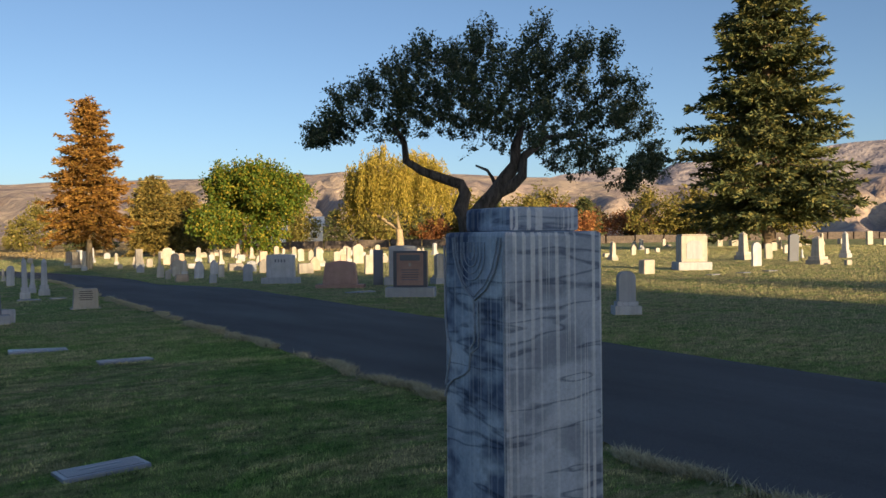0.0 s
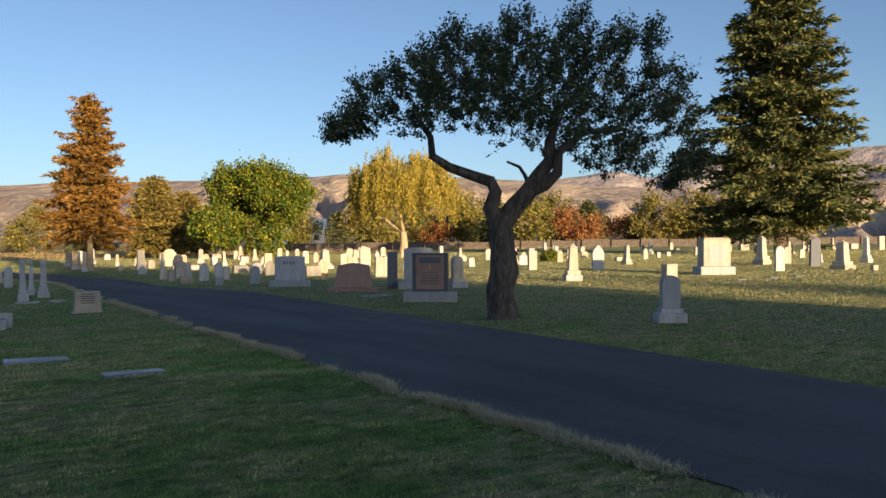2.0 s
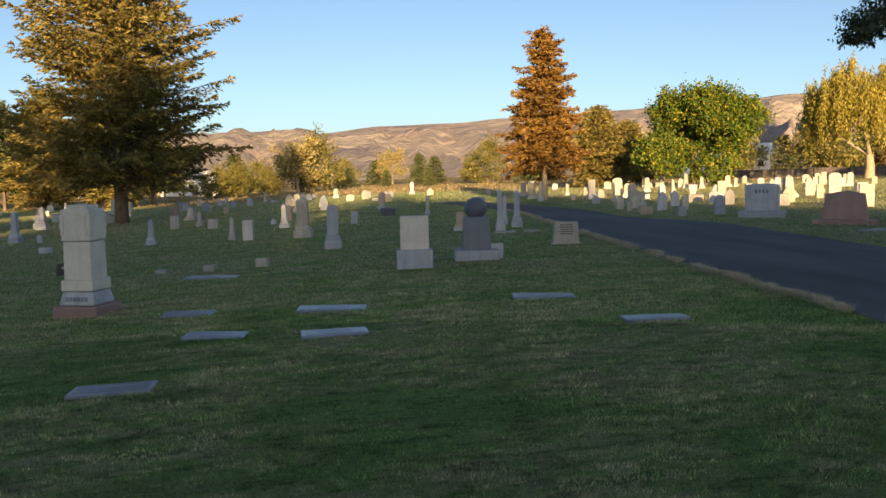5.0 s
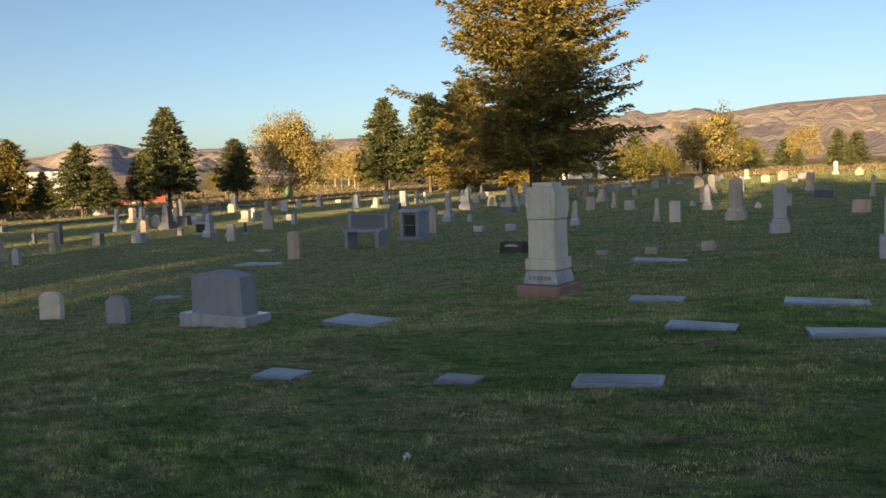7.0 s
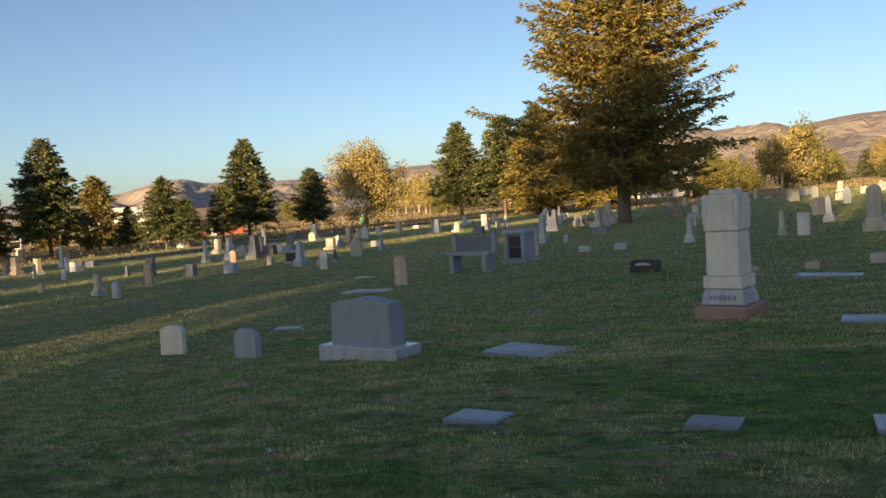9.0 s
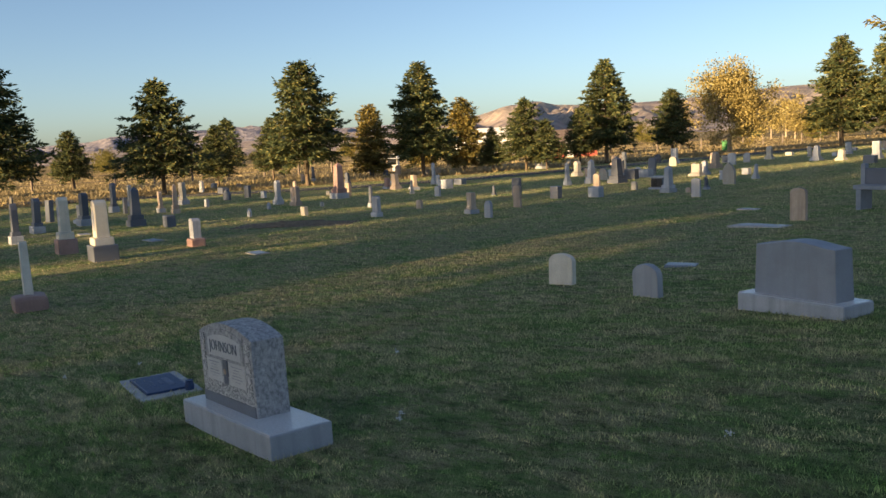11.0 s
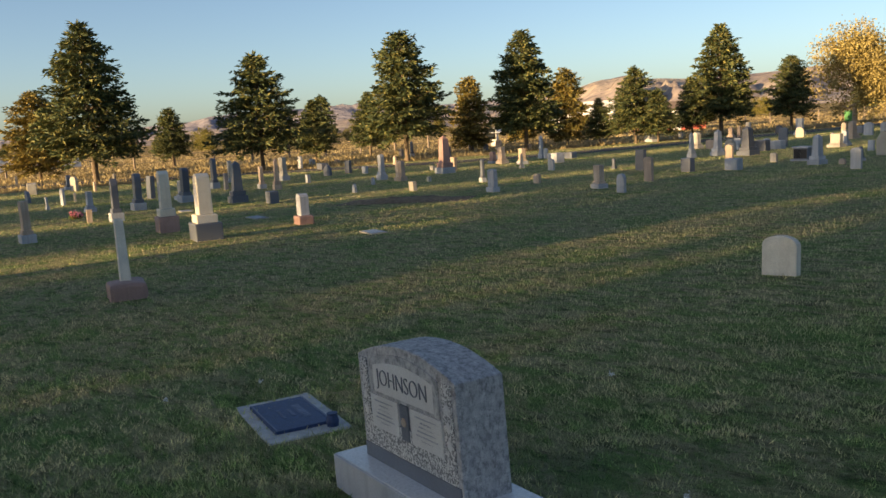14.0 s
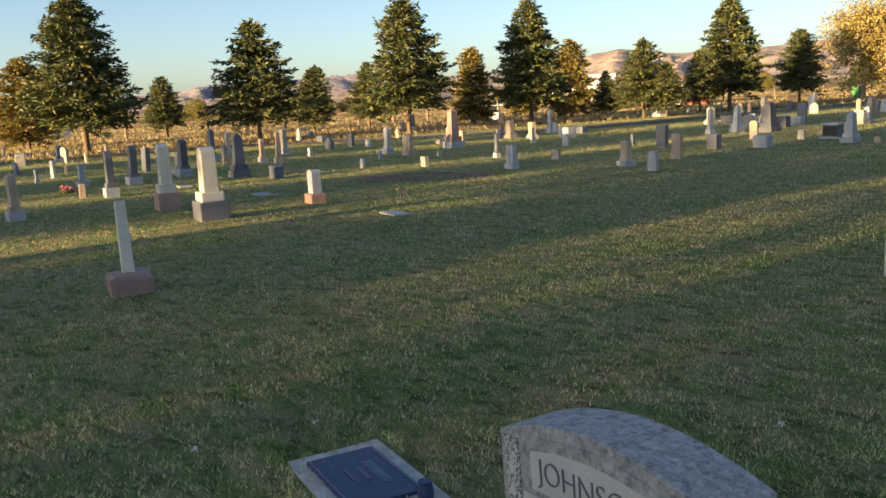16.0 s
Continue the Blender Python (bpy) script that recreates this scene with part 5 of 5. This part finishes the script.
plant_copy(golden, -66, 58, 1.0, 210)


def big_pine():
    rng = np.random.default_rng(9)
    tv, lv = conifer(rng, 18.5, 5.3, 0.12, 46, 10, 0.27, droop=0.06, power=0.62, rag=0.36, count=52)
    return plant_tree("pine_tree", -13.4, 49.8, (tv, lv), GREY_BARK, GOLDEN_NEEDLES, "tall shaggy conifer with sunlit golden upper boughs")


big_pine()
plant_tree("cedar_tree", 9.4, 49.4, conifer(np.random.default_rng(12), 9.2, 1.75, 0.20, 44, 9, 0.21, droop=0.35, power=0.5, rag=0.55, count=26), PALE_BARK, RUSTY, "rusty brown conifer with a pale lower trunk")
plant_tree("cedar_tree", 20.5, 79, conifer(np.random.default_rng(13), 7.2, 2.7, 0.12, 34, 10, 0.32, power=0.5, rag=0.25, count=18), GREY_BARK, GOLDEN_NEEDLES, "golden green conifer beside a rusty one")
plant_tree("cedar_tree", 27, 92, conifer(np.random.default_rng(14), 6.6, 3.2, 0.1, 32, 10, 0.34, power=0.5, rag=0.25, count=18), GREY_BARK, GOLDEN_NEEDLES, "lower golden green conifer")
plant_tree("spruce_tree", 56.7, 41.2, conifer(np.random.default_rng(15), 27, 5.7, 0.09, 60, 8, 0.42, droop=0.30, power=0.85, rag=0.45, count=60), GREY_BARK, SPRUCE, "very tall shaggy spruce tree over the gravestones")
plant_tree("maple_tree", 25.2, 68.5, broadleaf(np.random.default_rng(16), 8.0, 9.8, 0.10, 460, 125, 0.25, 0.30, 0.3), GREY_BARK, GREEN_LEAF, "round green maple tree turning yellow on top")


def willow():
    rng = np.random.default_rng(17)
    t = thing("willow_tree", 45.9, 78.6, 0, "weeping willow with yellow hanging strands", "tree")
    nodes = [(0, 0, -0.3), (0.1, 0, 1.0), (0, 0, 2.2)]
    rad = [0.55, 0.42, 0.36]
    ends = []
    for k in range(90):
        a = rng.uniform(0, 6.28)
        q = rng.uniform(0.1, 1) ** 0.55
        ends.append(np.array([math.cos(a) * q * 5.6, math.sin(a) * q * 5.6, 10.6 - 3.6 * q * q + rng.normal(0, 0.45)]))
    chains = [(nodes, rad)] + grow(rng, nodes, rad, ends, 0.14)
    V, F = tubes(chains, 6)
    add_part("trunk", mesh_np("trunk", V, F, PALE_BARK), t)
    P = []
    for e in ends:
        for s in range(9):
            b = e + rng.normal(0, 0.55, 3) * (1, 1, 0.5)
            L = rng.uniform(1.4, 4.2) * (0.6 + 0.1 * b[2] * 0.6)
            m = int(L * 9)
            u = np.linspace(0, 1, m)
            out = np.array([b[0], b[1], 0]) / (np.hypot(b[0], b[1]) + 0.1)
            P.append(b + out * (0.5 * u ** 0.7)[:, None] + np.stack([0 * u, 0 * u, -L * u], 1) + rng.normal(0, 0.06, (m, 3)))
    P = np.concatenate(P)
    P = P[P[:, 2] > 1.3]
    LV, LF = leaves(rng, P, 0.07, 2, 0.32, 0.055, 2.0)
    add_part("crown", mesh_np("crown", LV, LF, WILLOW_LEAF), t)


willow()

yellow = plant_tree("poplar_tree", -44, 75, broadleaf(np.random.default_rng(18), 8.8, 7.4, 0.0, 360, 60, 0.20, 0.32, 0.24), PALE_BARK, YELLOW_LEAF, "yellow autumn poplar tree with pale bare limbs")
olive = plant_tree("roadside_tree", -8, 128, broadleaf(np.random.default_rng(19), 9.0, 10.5, 0.03, 160, 26, 0.44, 0.42, 0.26), GREY_BARK, OLIVE_LEAF, "olive green autumn tree beyond the cemetery", "trees along the valley")
redt = plant_tree("roadside_tree", 82, 92, broadleaf(np.random.default_rng(20), 6.0, 8.0, 0.06, 130, 30, 0.36, 0.42, 0.25), GREY_BARK, RED_LEAF, "reddish brown autumn tree beyond the wall", "trees along the valley")
far_spruce = plant_tree("spruce_tree", -112, 62, conifer(np.random.default_rng(60), 6.8, 2.4, 0.12, 20, 7, 0.46, power=0.7, rag=0.35, count=8), GREY_BARK, SPRUCE, "distant dark green spruce tree", "trees along the valley")
far_yellow = plant_tree("poplar_tree", -30, 132, broadleaf(np.random.default_rng(61), 8.6, 7.0, 0.1, 120, 26, 0.40, 0.42, 0.24), PALE_BARK, YELLOW_LEAF, "distant yellow autumn poplar tree", "trees along the valley")
frng = random.Random(8)
for k in range(34):
    a = radians(-6 + 36 * k / 34 + frng.uniform(-1, 1))
    R = frng.uniform(118, 190)
    x, y = -math.sin(a) * R, math.cos(a) * R
    src = frng.choice((olive, olive, far_yellow, far_spruce, far_yellow))
    plant_copy(src, x, y, frng.uniform(0.35, 0.95), frng.uniform(0, 360), wide=frng.uniform(0.9, 1.4))
for k in range(26):
    a = radians(-27 - 30 * k / 26 + frng.uniform(-1, 1))
    R = frng.uniform(150, 185)
    x, y = -math.sin(a) * R, math.cos(a) * R
    src = frng.choice((olive, olive, redt, far_spruce, far_spruce))
    plant_copy(src, x, y, frng.uniform(0.8, 1.35), frng.uniform(0, 360), wide=frng.uniform(0.9, 1.4))
for k in range(36):
    a = radians(34 + 62 * k / 36 + frng.uniform(-1, 1))
    R = frng.uniform(165, 230)
    x, y = -math.sin(a) * R, math.cos(a) * R
    src = frng.choice((olive, olive, olive, far_spruce, far_spruce, olive))
    plant_copy(src, x, y, frng.uniform(0.28, 0.5), frng.uniform(0, 360), wide=frng.uniform(0.9, 1.4))
for k in range(16):
    a = radians(58 + 44 * k / 16 + frng.uniform(-1, 1))
    R = frng.uniform(150, 190)
    plant_copy(frng.choice((olive, far_spruce, olive, golden)), -math.sin(a) * R, math.cos(a) * R, frng.uniform(0.3, 0.5), frng.uniform(0, 360), wide=frng.uniform(1.0, 1.5))
for k in range(8):
    a = radians(-8 - 18 * k / 8 + frng.uniform(-1, 1))
    R = frng.uniform(125, 160)
    x, y = -math.sin(a) * R, math.cos(a) * R
    plant_copy(frng.choice((far_spruce, far_spruce, olive)), x, y, frng.uniform(0.7, 1.1), frng.uniform(0, 360))

# the tall trees south of the lawn, behind the walk, whose shade lies over it
shade = plant_tree("shade_tree", 38, -40, broadleaf(np.random.default_rng(30), 5.2, 8.0, 0.10, 170, 60, 0.36, 0.6, 0.3), GREY_BARK, GREEN_LEAF, "broad green shade tree at the south edge", "shade trees to the south")
high = plant_tree("shade_tree", 3, -46, broadleaf(np.random.default_rng(31), 12, 8.5, 0.48, 150, 60, 0.5, 0.8, 0.4), GREY_BARK, GREEN_LEAF, "tall shade tree with a high crown", "shade trees to the south")
for x, s, wd in [(27, 1.77, 0.32), (19, 1.97, 0.36), (12, 2.35, 0.47), (5.5, 2.67, 0.51), (-2, 3.17, 0.42), (-9.6, 3.07, 0.42), (-15.4, 1.90, 0.34), (-20.2, 2.62, 0.28), (-28.2, 2.42, 0.30), (-36.2, 2.35, 0.36), (-44.8, 2.35, 0.36), (-53.5, 2.2, 0.36), (-63, 2.1, 0.38)]:
    plant_copy(shade, x, -57, s, 37 * x, wide=wd)
for x, s, wd in [(7.8, 1.2, 0.82), (-13.5, 1.7, 0.72), (-22.5, 1.7, 0.45), (-32.5, 1.7, 0.4), (-41, 1.7, 0.3)]:
    plant_copy(high, x, -41, s, 60 + 5 * x, wide=wd)


# ---- walls, fences and houses at the edges ----
def field_wall():
    rng = random.Random(3)
    t = thing("stone_wall", 60, 92, 0, "low dark stone wall along the cemetery's far edge", "wall", z=0)
    tagged(t, kind="structure")
    for k in range(26):
        x0, y0 = 42 + k * 4.0, 104 - k * 1.6
        bm = box(4.1, 0.6, 1.15 + rng.uniform(-0.1, 0.1), -0.15, 0.05, rough=0.06)
        p = part("wall_section", bm, WALL_STONE, t)
        p.matrix_basis = pose(x0 - 60, y0 - 92, ground_z(x0, y0), 0, 0, -21.8)


field_wall()


def house(x, y, rz, w, d, h, wall_mat, label, roof_h=1.6, doors=1):
    t = thing("house", x, y, rz, label, "house")
    part("wall", box(w, d, h, -0.2, 0.02), wall_mat, t)
    bm = prism([(-d / 2 - 0.3, 0), (d / 2 + 0.3, 0), (0, roof_h)], w + 0.6, h - 0.2, 0.03)
    bmesh.ops.rotate(bm, verts=bm.verts, matrix=Matrix.Rotation(radians(90), 3, "Z"))
    part("roof", bm, ROOF if wall_mat is not WHITE_PAINT else WHITE_PAINT, t)
    for k in range(max(2, int(w / 3))):
        win = part("window", box(0.9, 0.08, 1.0, h * 0.38, 0.02, x=-w / 2 + (k + 0.6) * w / max(2, int(w / 3)), y=-d / 2 - 0.02), WHITE_PAINT, t)
        part("pane", box(0.74, 0.04, 0.84, h * 0.38 + 0.08, 0.01, x=-w / 2 + (k + 0.6) * w / max(2, int(w / 3)), y=-d / 2 - 0.06), GLASS_DARK, win)
    part("door", box(0.9, 0.08, 2.0, -0.1, 0.02, x=w * 0.1, y=-d / 2 - 0.03), WHITE_PAINT if wall_mat is RED_PAINT else WOOD, t)
    return t


house(-64, 76, 40, 7, 4, 1.5, RED_PAINT, "long low red painted house with brown roof")
house(-96, 96, 40, 9, 6, 2.6, WHITE_PAINT, "white house far across the dry field")
house(-62, 50, 48, 2.6, 2.0, 1.25, WHITE_PAINT, "small white shed in the dry field", 0.4)
house(55, 132, -25, 13, 8, 3.6, WHITE_PAINT, "white farm building behind the trees")
house(48, 122, -25, 6, 5, 2.8, WHITE_PAINT, "low white outbuilding by the trees")


def white_fence():
    t = thing("board_fence", -99.2, 13, 0, "white painted board fence across the dry field", "fence")
    for k in range(7):
        p = part("panel", box(0.06, 1.9, 1.35, 0.1, 0.02, x=0.12 * k, y=1.0 + 2.0 * k), WHITE_PAINT, t)
        part("post", box(0.12, 0.12, 1.6, -0.1, 0.02, x=0.12 * k, y=2.0 * k), WHITE_PAINT, t)


white_fence()
house(-30, 150, 10, 9, 6, 2.8, WHITE_PAINT, "white house among the valley trees")


def field_fence():
    t = thing("field_fence", -66, 30, 0, "weathered wooden post and wire fence along the dry field", "fence", z=0)
    pts = [(-86 + 0.9 * k, -4 + 3.0 * k) for k in range(40)]
    post = None
    for x, y in pts:
        if post is None:
            post = part("post", box(0.14, 0.14, 1.3, -0.2, 0.02), WOOD, t)
            p = post
        else:
            p = new("post", post.data)
            p.parent = t
        p.matrix_basis = pose(x + 66, y - 30, ground_z(x, y), 0, 0, 20)
    for hgt in (0.45, 0.95):
        V, F = tubes([([(x + 66, y - 30, ground_z(x, y) + hgt) for x, y in pts], [0.03] * len(pts))], 4)
        add_part("rail", mesh_np("rail", V, F, WOOD), t)


field_fence()


def round_bush():
    rng = np.random.default_rng(33)
    u = rng.normal(0, 1, (90, 3))
    u /= np.linalg.norm(u, axis=1)[:, None]
    u[:, 2] = np.abs(u[:, 2]) * 1.15
    c = u * 0.42 + (0, 0, 0.1)
    t = thing("clipped_bush", 33.5, 40.5, 0, "small rounded clipped green bush", "bush")
    LV, LF = leaves(rng, c, 0.08, 30, 0.12, 0.035)
    add_part("foliage", mesh_np("foliage", LV, LF, GREEN_LEAF), t)
    V, F = tubes([([(0, 0, -0.1), (0, 0, 0.5)], [0.06, 0.04])], 6)
    add_part("stem", mesh_np("stem", V, F, GREY_BARK), t)


round_bush()


def flowers(x, y):
    rng = np.random.default_rng(35)
    t = thing("flower_bouquet", x, y, 0, "small bouquet of pink flowers on the grass", "flowers")
    LV, LF = leaves(rng, rng.normal(0, 0.08, (14, 3)) * (1, 1, 0.4) + (0, 0, 0.10), 0.03, 14, 0.06, 0.025)
    add_part("blooms", mesh_np("blooms", LV, LF, PETAL), t)
    LV, LF = leaves(rng, rng.normal(0, 0.1, (12, 3)) * (1, 1, 0.2) + (0, 0, 0.04), 0.03, 10, 0.08, 0.02)
    add_part("greens", mesh_np("greens", LV, LF, GREEN_LEAF), t)


flowers(-31.8, 11.1)


def waste_bin():
    t = thing("waste_bin", -47.5, 80.5, 10, "green plastic waste bin by the field", "bin")
    part("body", box(0.6, 0.55, 0.9, 0, 0.03, taper=1.1), GREEN_PLASTIC, t)
    part("lid", box(0.7, 0.66, 0.07, 0.9, 0.02), GREEN_PLASTIC, t)


waste_bin()


def west_lane():
    pts = [(-75, -6), (-66, 8), (-58.5, 16.5), (-52.5, 22.2), (-47.8, 26.8), (-42.5, 32.5), (-40.2, 39), (-39.6, 46), (-39.2, 56), (-38.5, 68), (-37, 80)]
    V, F = [], []
    for i, (x, y) in enumerate(pts):
        a, b = pts[max(i - 1, 0)], pts[min(i + 1, len(pts) - 1)]
        d = Vector((b[0] - a[0], b[1] - a[1])).normalized()
        for s in (-1.6, 0, 1.6):
            px, py = x - d.y * s, y + d.x * s
            V.append((px, py, ground_z(px, py) + 0.02))
        if i:
            k = 3 * i
            F += [(k - 3, k - 2, k + 1, k), (k - 2, k - 1, k + 2, k + 1)]
    tagged(new("road", mesh_np("road", V, F, ASPHALT)), "narrow asphalt lane past the row of spruces", "road", kind="structure")


west_lane()


def dug_soil():
    rng = random.Random(6)
    bm = bmesh.new()
    bmesh.ops.create_grid(bm, x_segments=22, y_segments=10, size=0.5)
    for v in bm.verts:
        u, w = v.co.x * 2, v.co.y * 2
        edge = max(0, 1 - (u * u + w * w) * (1 + 0.3 * noise.noise(Vector((u * 3, w * 3, 2)))))
        v.co = Vector((v.co.x * 3.6, v.co.y * 1.5, 0.10 * edge + 0.05 * edge * noise.noise(v.co * 25) - 0.01))
    t = part("soil_patch", bm, plain("dug_brown_soil", (0.17, 0.125, 0.08), 0.95, 0, 0.5, 9), None, "patch of freshly dug brown soil in the lawn")
    tagged(t, category="soil")
    t.matrix_basis = pose(-25.4, 18.1, ground_z(-25.4, 18.1) + 0.02, 0, 0, 38)


dug_soil()


def white_blooms():
    rng = np.random.default_rng(44)
    head = None
    for x, y in ((-11.70, 7.74), (-8.33, 8.18), (-8.22, 8.07), (-3.09, 7.64), (-11.8, 7.1), (-9.9, 9.4), (-6.2, 8.7), (0.6, 6.4)):
        t = thing("white_clover", x, y, 0, "single white clover bloom in the grass", "flower", "clover blooms", z=ground_z(x, y))
        V, F = leaves(rng, np.array([(0, 0, 0.055)]), 0.008, 26, 0.016, 0.005)
        add_part("bloom", mesh_np("bloom", V, F, WHITE_PAINT), t)
        V, F = tubes([([(0, 0, -0.01), (0.002, 0, 0.05)], [0.0015, 0.0012])], 5)
        add_part("stem", mesh_np("stem", V, F, GREEN_LEAF), t)


white_blooms()


# ---- grass ----
def blade_material(name, green_stops, straw_stops, clumps=True):
    g = Nodes(name, 0.7, spec=0.2)
    tuft = g.ramp(g.noise(2.6, 6, 0.75, co=g.pos, stretch=(0.8, 1.7, 1), dist=0.7), [(0.37, (0.30, 0.36, 0.32)), (0.50, (0.92, 0.95, 0.90)), (0.62, (1.5, 1.44, 1.32))] if clumps else [(0.37, (0.72, 0.74, 0.70)), (0.62, (1.25, 1.22, 1.18))])
    c = g.mix(dry_sunlit_mask(g), g.ramp(g.island(), green_stops), g.ramp(g.island(), straw_stops))
    if clumps:
        clump = g.ramp(g.noise(13, 4, 0.7, co=g.pos, stretch=(0.8, 1.5, 1), dist=0.4), [(0.38, (0.42, 0.46, 0.42)), (0.50, (1, 1, 1)), (0.62, (1.5, 1.45, 1.35))])
        c = g.mix(1.0, c, clump, "MULTIPLY")
    g.colour(g.mix(1.0, c, tuft, "MULTIPLY"))
    tr = g.t.nodes.new("ShaderNodeBsdfTranslucent")
    g.link(g.b.inputs["Base Color"].links[0].from_socket, tr.inputs["Color"])
    mx = g.t.nodes.new("ShaderNodeMixShader")
    mx.inputs[0].default_value = 0.42
    g.link(g.b.outputs[0], mx.inputs[1])
    g.link(tr.outputs[0], mx.inputs[2])
    g.link(mx.outputs[0], g.t.nodes["Material Output"].inputs["Surface"])
    return g.m


GREEN_STOPS = [(0, (0.10, 0.21, 0.055)), (0.6, (0.20, 0.36, 0.095)), (1, (0.32, 0.45, 0.16))]
STRAW_STOPS = [(0, (0.46, 0.41, 0.21)), (1, (0.74, 0.66, 0.38))]


def blades(name, rng, x, y, h, w, mat, label, lean=0.6):
    """One object of single grass blades, standing on the ground at x, y."""
    n = len(x)
    z = ground_np(x, y)
    a = rng.uniform(0, 6.283, n)
    cw, sw = np.cos(a) * w, np.sin(a) * w
    lx, ly = rng.normal(0, lean, n) * h, rng.normal(0, lean, n) * h
    V = np.stack([np.stack([x - cw, y - sw, z - 0.005], 1), np.stack([x + cw, y + sw, z - 0.005], 1), np.stack([x + lx, y + ly, z + h], 1)], 1).reshape(-1, 3)
    tagged(new(name, mesh_np(name, V, np.arange(3 * n).reshape(-1, 3), mat)), label, "grass", kind="stuff")


def off_lane(x, y):
    near = 4.15 + 0.035 * np.maximum(0, y - 4) + 0.0006 * np.maximum(0, y - 16) ** 2
    far = np.where(y > 24, 9.0 - 0.28 * (y - 24), 8.0 + 0.055 * np.maximum(0, y - 6))
    return (x < near) | (x > np.maximum(far, near + 2.6)) | (y > 46)


def grass():
    rng = np.random.default_rng(40)
    lawn_blades = blade_material("grass_blades", GREEN_STOPS, STRAW_STOPS)
    # thicker near the walked line, thinning away from it
    n = 1000000
    path = np.array([(0.0, 0.0), (0.2, 1.2), (-0.5, 3.1), (-1.9, 4.0), (-3.6, 4.6), (-7.6, 5.7)])
    k = rng.integers(0, len(path) - 1, n)
    u = rng.uniform(0, 1, (n, 1))
    base = path[k] * (1 - u) + path[k + 1] * u
    ang = rng.uniform(-0.7, 3.6, n)
    rad = 1.4 + 11.5 * rng.uniform(0, 1, n) ** 1.1
    x, y = base[:, 0] + np.cos(ang) * rad, base[:, 1] + np.sin(ang) * rad
    keep = off_lane(x, y)
    for fx, fy, turn, fw, fd in FOOTPRINTS:
        c, s = math.cos(radians(turn)), math.sin(radians(turn))
        u, v = (x - fx) * c + (y - fy) * s, (y - fy) * c - (x - fx) * s
        keep &= (np.abs(u) > fw / 2) | (np.abs(v) > fd / 2)
    x, y = x[keep], y[keep]
    tall = 0.5 + 0.5 * np.sin(x * 1.7 + 2 * np.sin(y * 0.9)) * np.sin(y * 1.3 + 1.5 * np.sin(x * 0.7))
    h = (0.014 + 0.020 * tall + 0.016 * np.exp(-((x + 10.6) / 1.3) ** 2 - ((y - 7.4) / 0.9) ** 2)) * rng.uniform(0.5, 1.5, len(x))
    blades("grass", rng, x, y, h, rng.uniform(0.002, 0.0042, len(x)), lawn_blades, "short mown grass blades with dry straw")
    # the wider lawn
    far_blades = blade_material("far_grass_blades", [(0, (0.30, 0.42, 0.14)), (1, (0.42, 0.53, 0.20))], [(0, (0.62, 0.54, 0.30)), (1, (0.76, 0.66, 0.38))], False)
    n = 600000
    ang = rng.uniform(-0.15, 3.3, n)
    rad = 9 + 75 * rng.uniform(0, 1, n) ** 1.5
    x, y = -2 + np.cos(ang) * rad, 3 + np.sin(ang) * rad
    keep = off_lane(x, y) & (x > -50 + 0.22 * (y - 20)) & (y < 86)
    x, y, rad = x[keep], y[keep], rad[keep]
    size = 0.8 + rad / 45
    blades("lawn_grass", rng, x, y, 0.026 * size * rng.uniform(0.6, 1.4, len(x)), 0.0055 * size, far_blades, "mown lawn grass between the gravestones")
    # tall dry grass in the fields beyond
    n = 120000
    ang = rng.uniform(-0.1, 3.3, n)
    rad = 50 + 130 * rng.uniform(0, 1, n) ** 1.3
    x, y = -2 + np.cos(ang) * rad, 3 + np.sin(ang) * rad
    keep = (x < -51 + 0.22 * (y - 20)) | (y > 86)
    x, y = x[keep], y[keep]
    gold = blade_material("dry_field_blades", [(0, (0.44, 0.34, 0.16)), (1, (0.66, 0.52, 0.28))], [(0, (0.36, 0.29, 0.14)), (1, (0.60, 0.49, 0.28))], False)
    blades("field_grass", rng, x, y, rng.uniform(0.07, 0.26, len(x)), rng.uniform(0.02, 0.06, len(x)), gold, "tall golden dry grass in the fields")
    # ragged pale grass along the near edge of the lane
    n = 110000
    k = rng.integers(126, 260, n)
    rows = np.array(ROAD_ROWS)
    u = rng.uniform(0, 1, n)
    s = rows[k, 0] * (1 - u) + rows[k + 1, 0] * u
    x = rows[k, 1] * (1 - u) + rows[k + 1, 1] * u + rng.normal(-0.01, 0.035, n)
    lump = np.sin(s * 2.3) + np.sin(s * 5.1 + 1.0) + np.sin(s * 0.9 + 2.0) > rng.normal(-0.35, 0.5, n)
    x, s = x[lump], s[lump]
    blades("edge_grass", rng, x, s, rng.uniform(0.03, 0.08, len(x)), 0.006, EDGE_GRASS, "pale dry grass tufts along the lane's edge", 0.8)


grass()
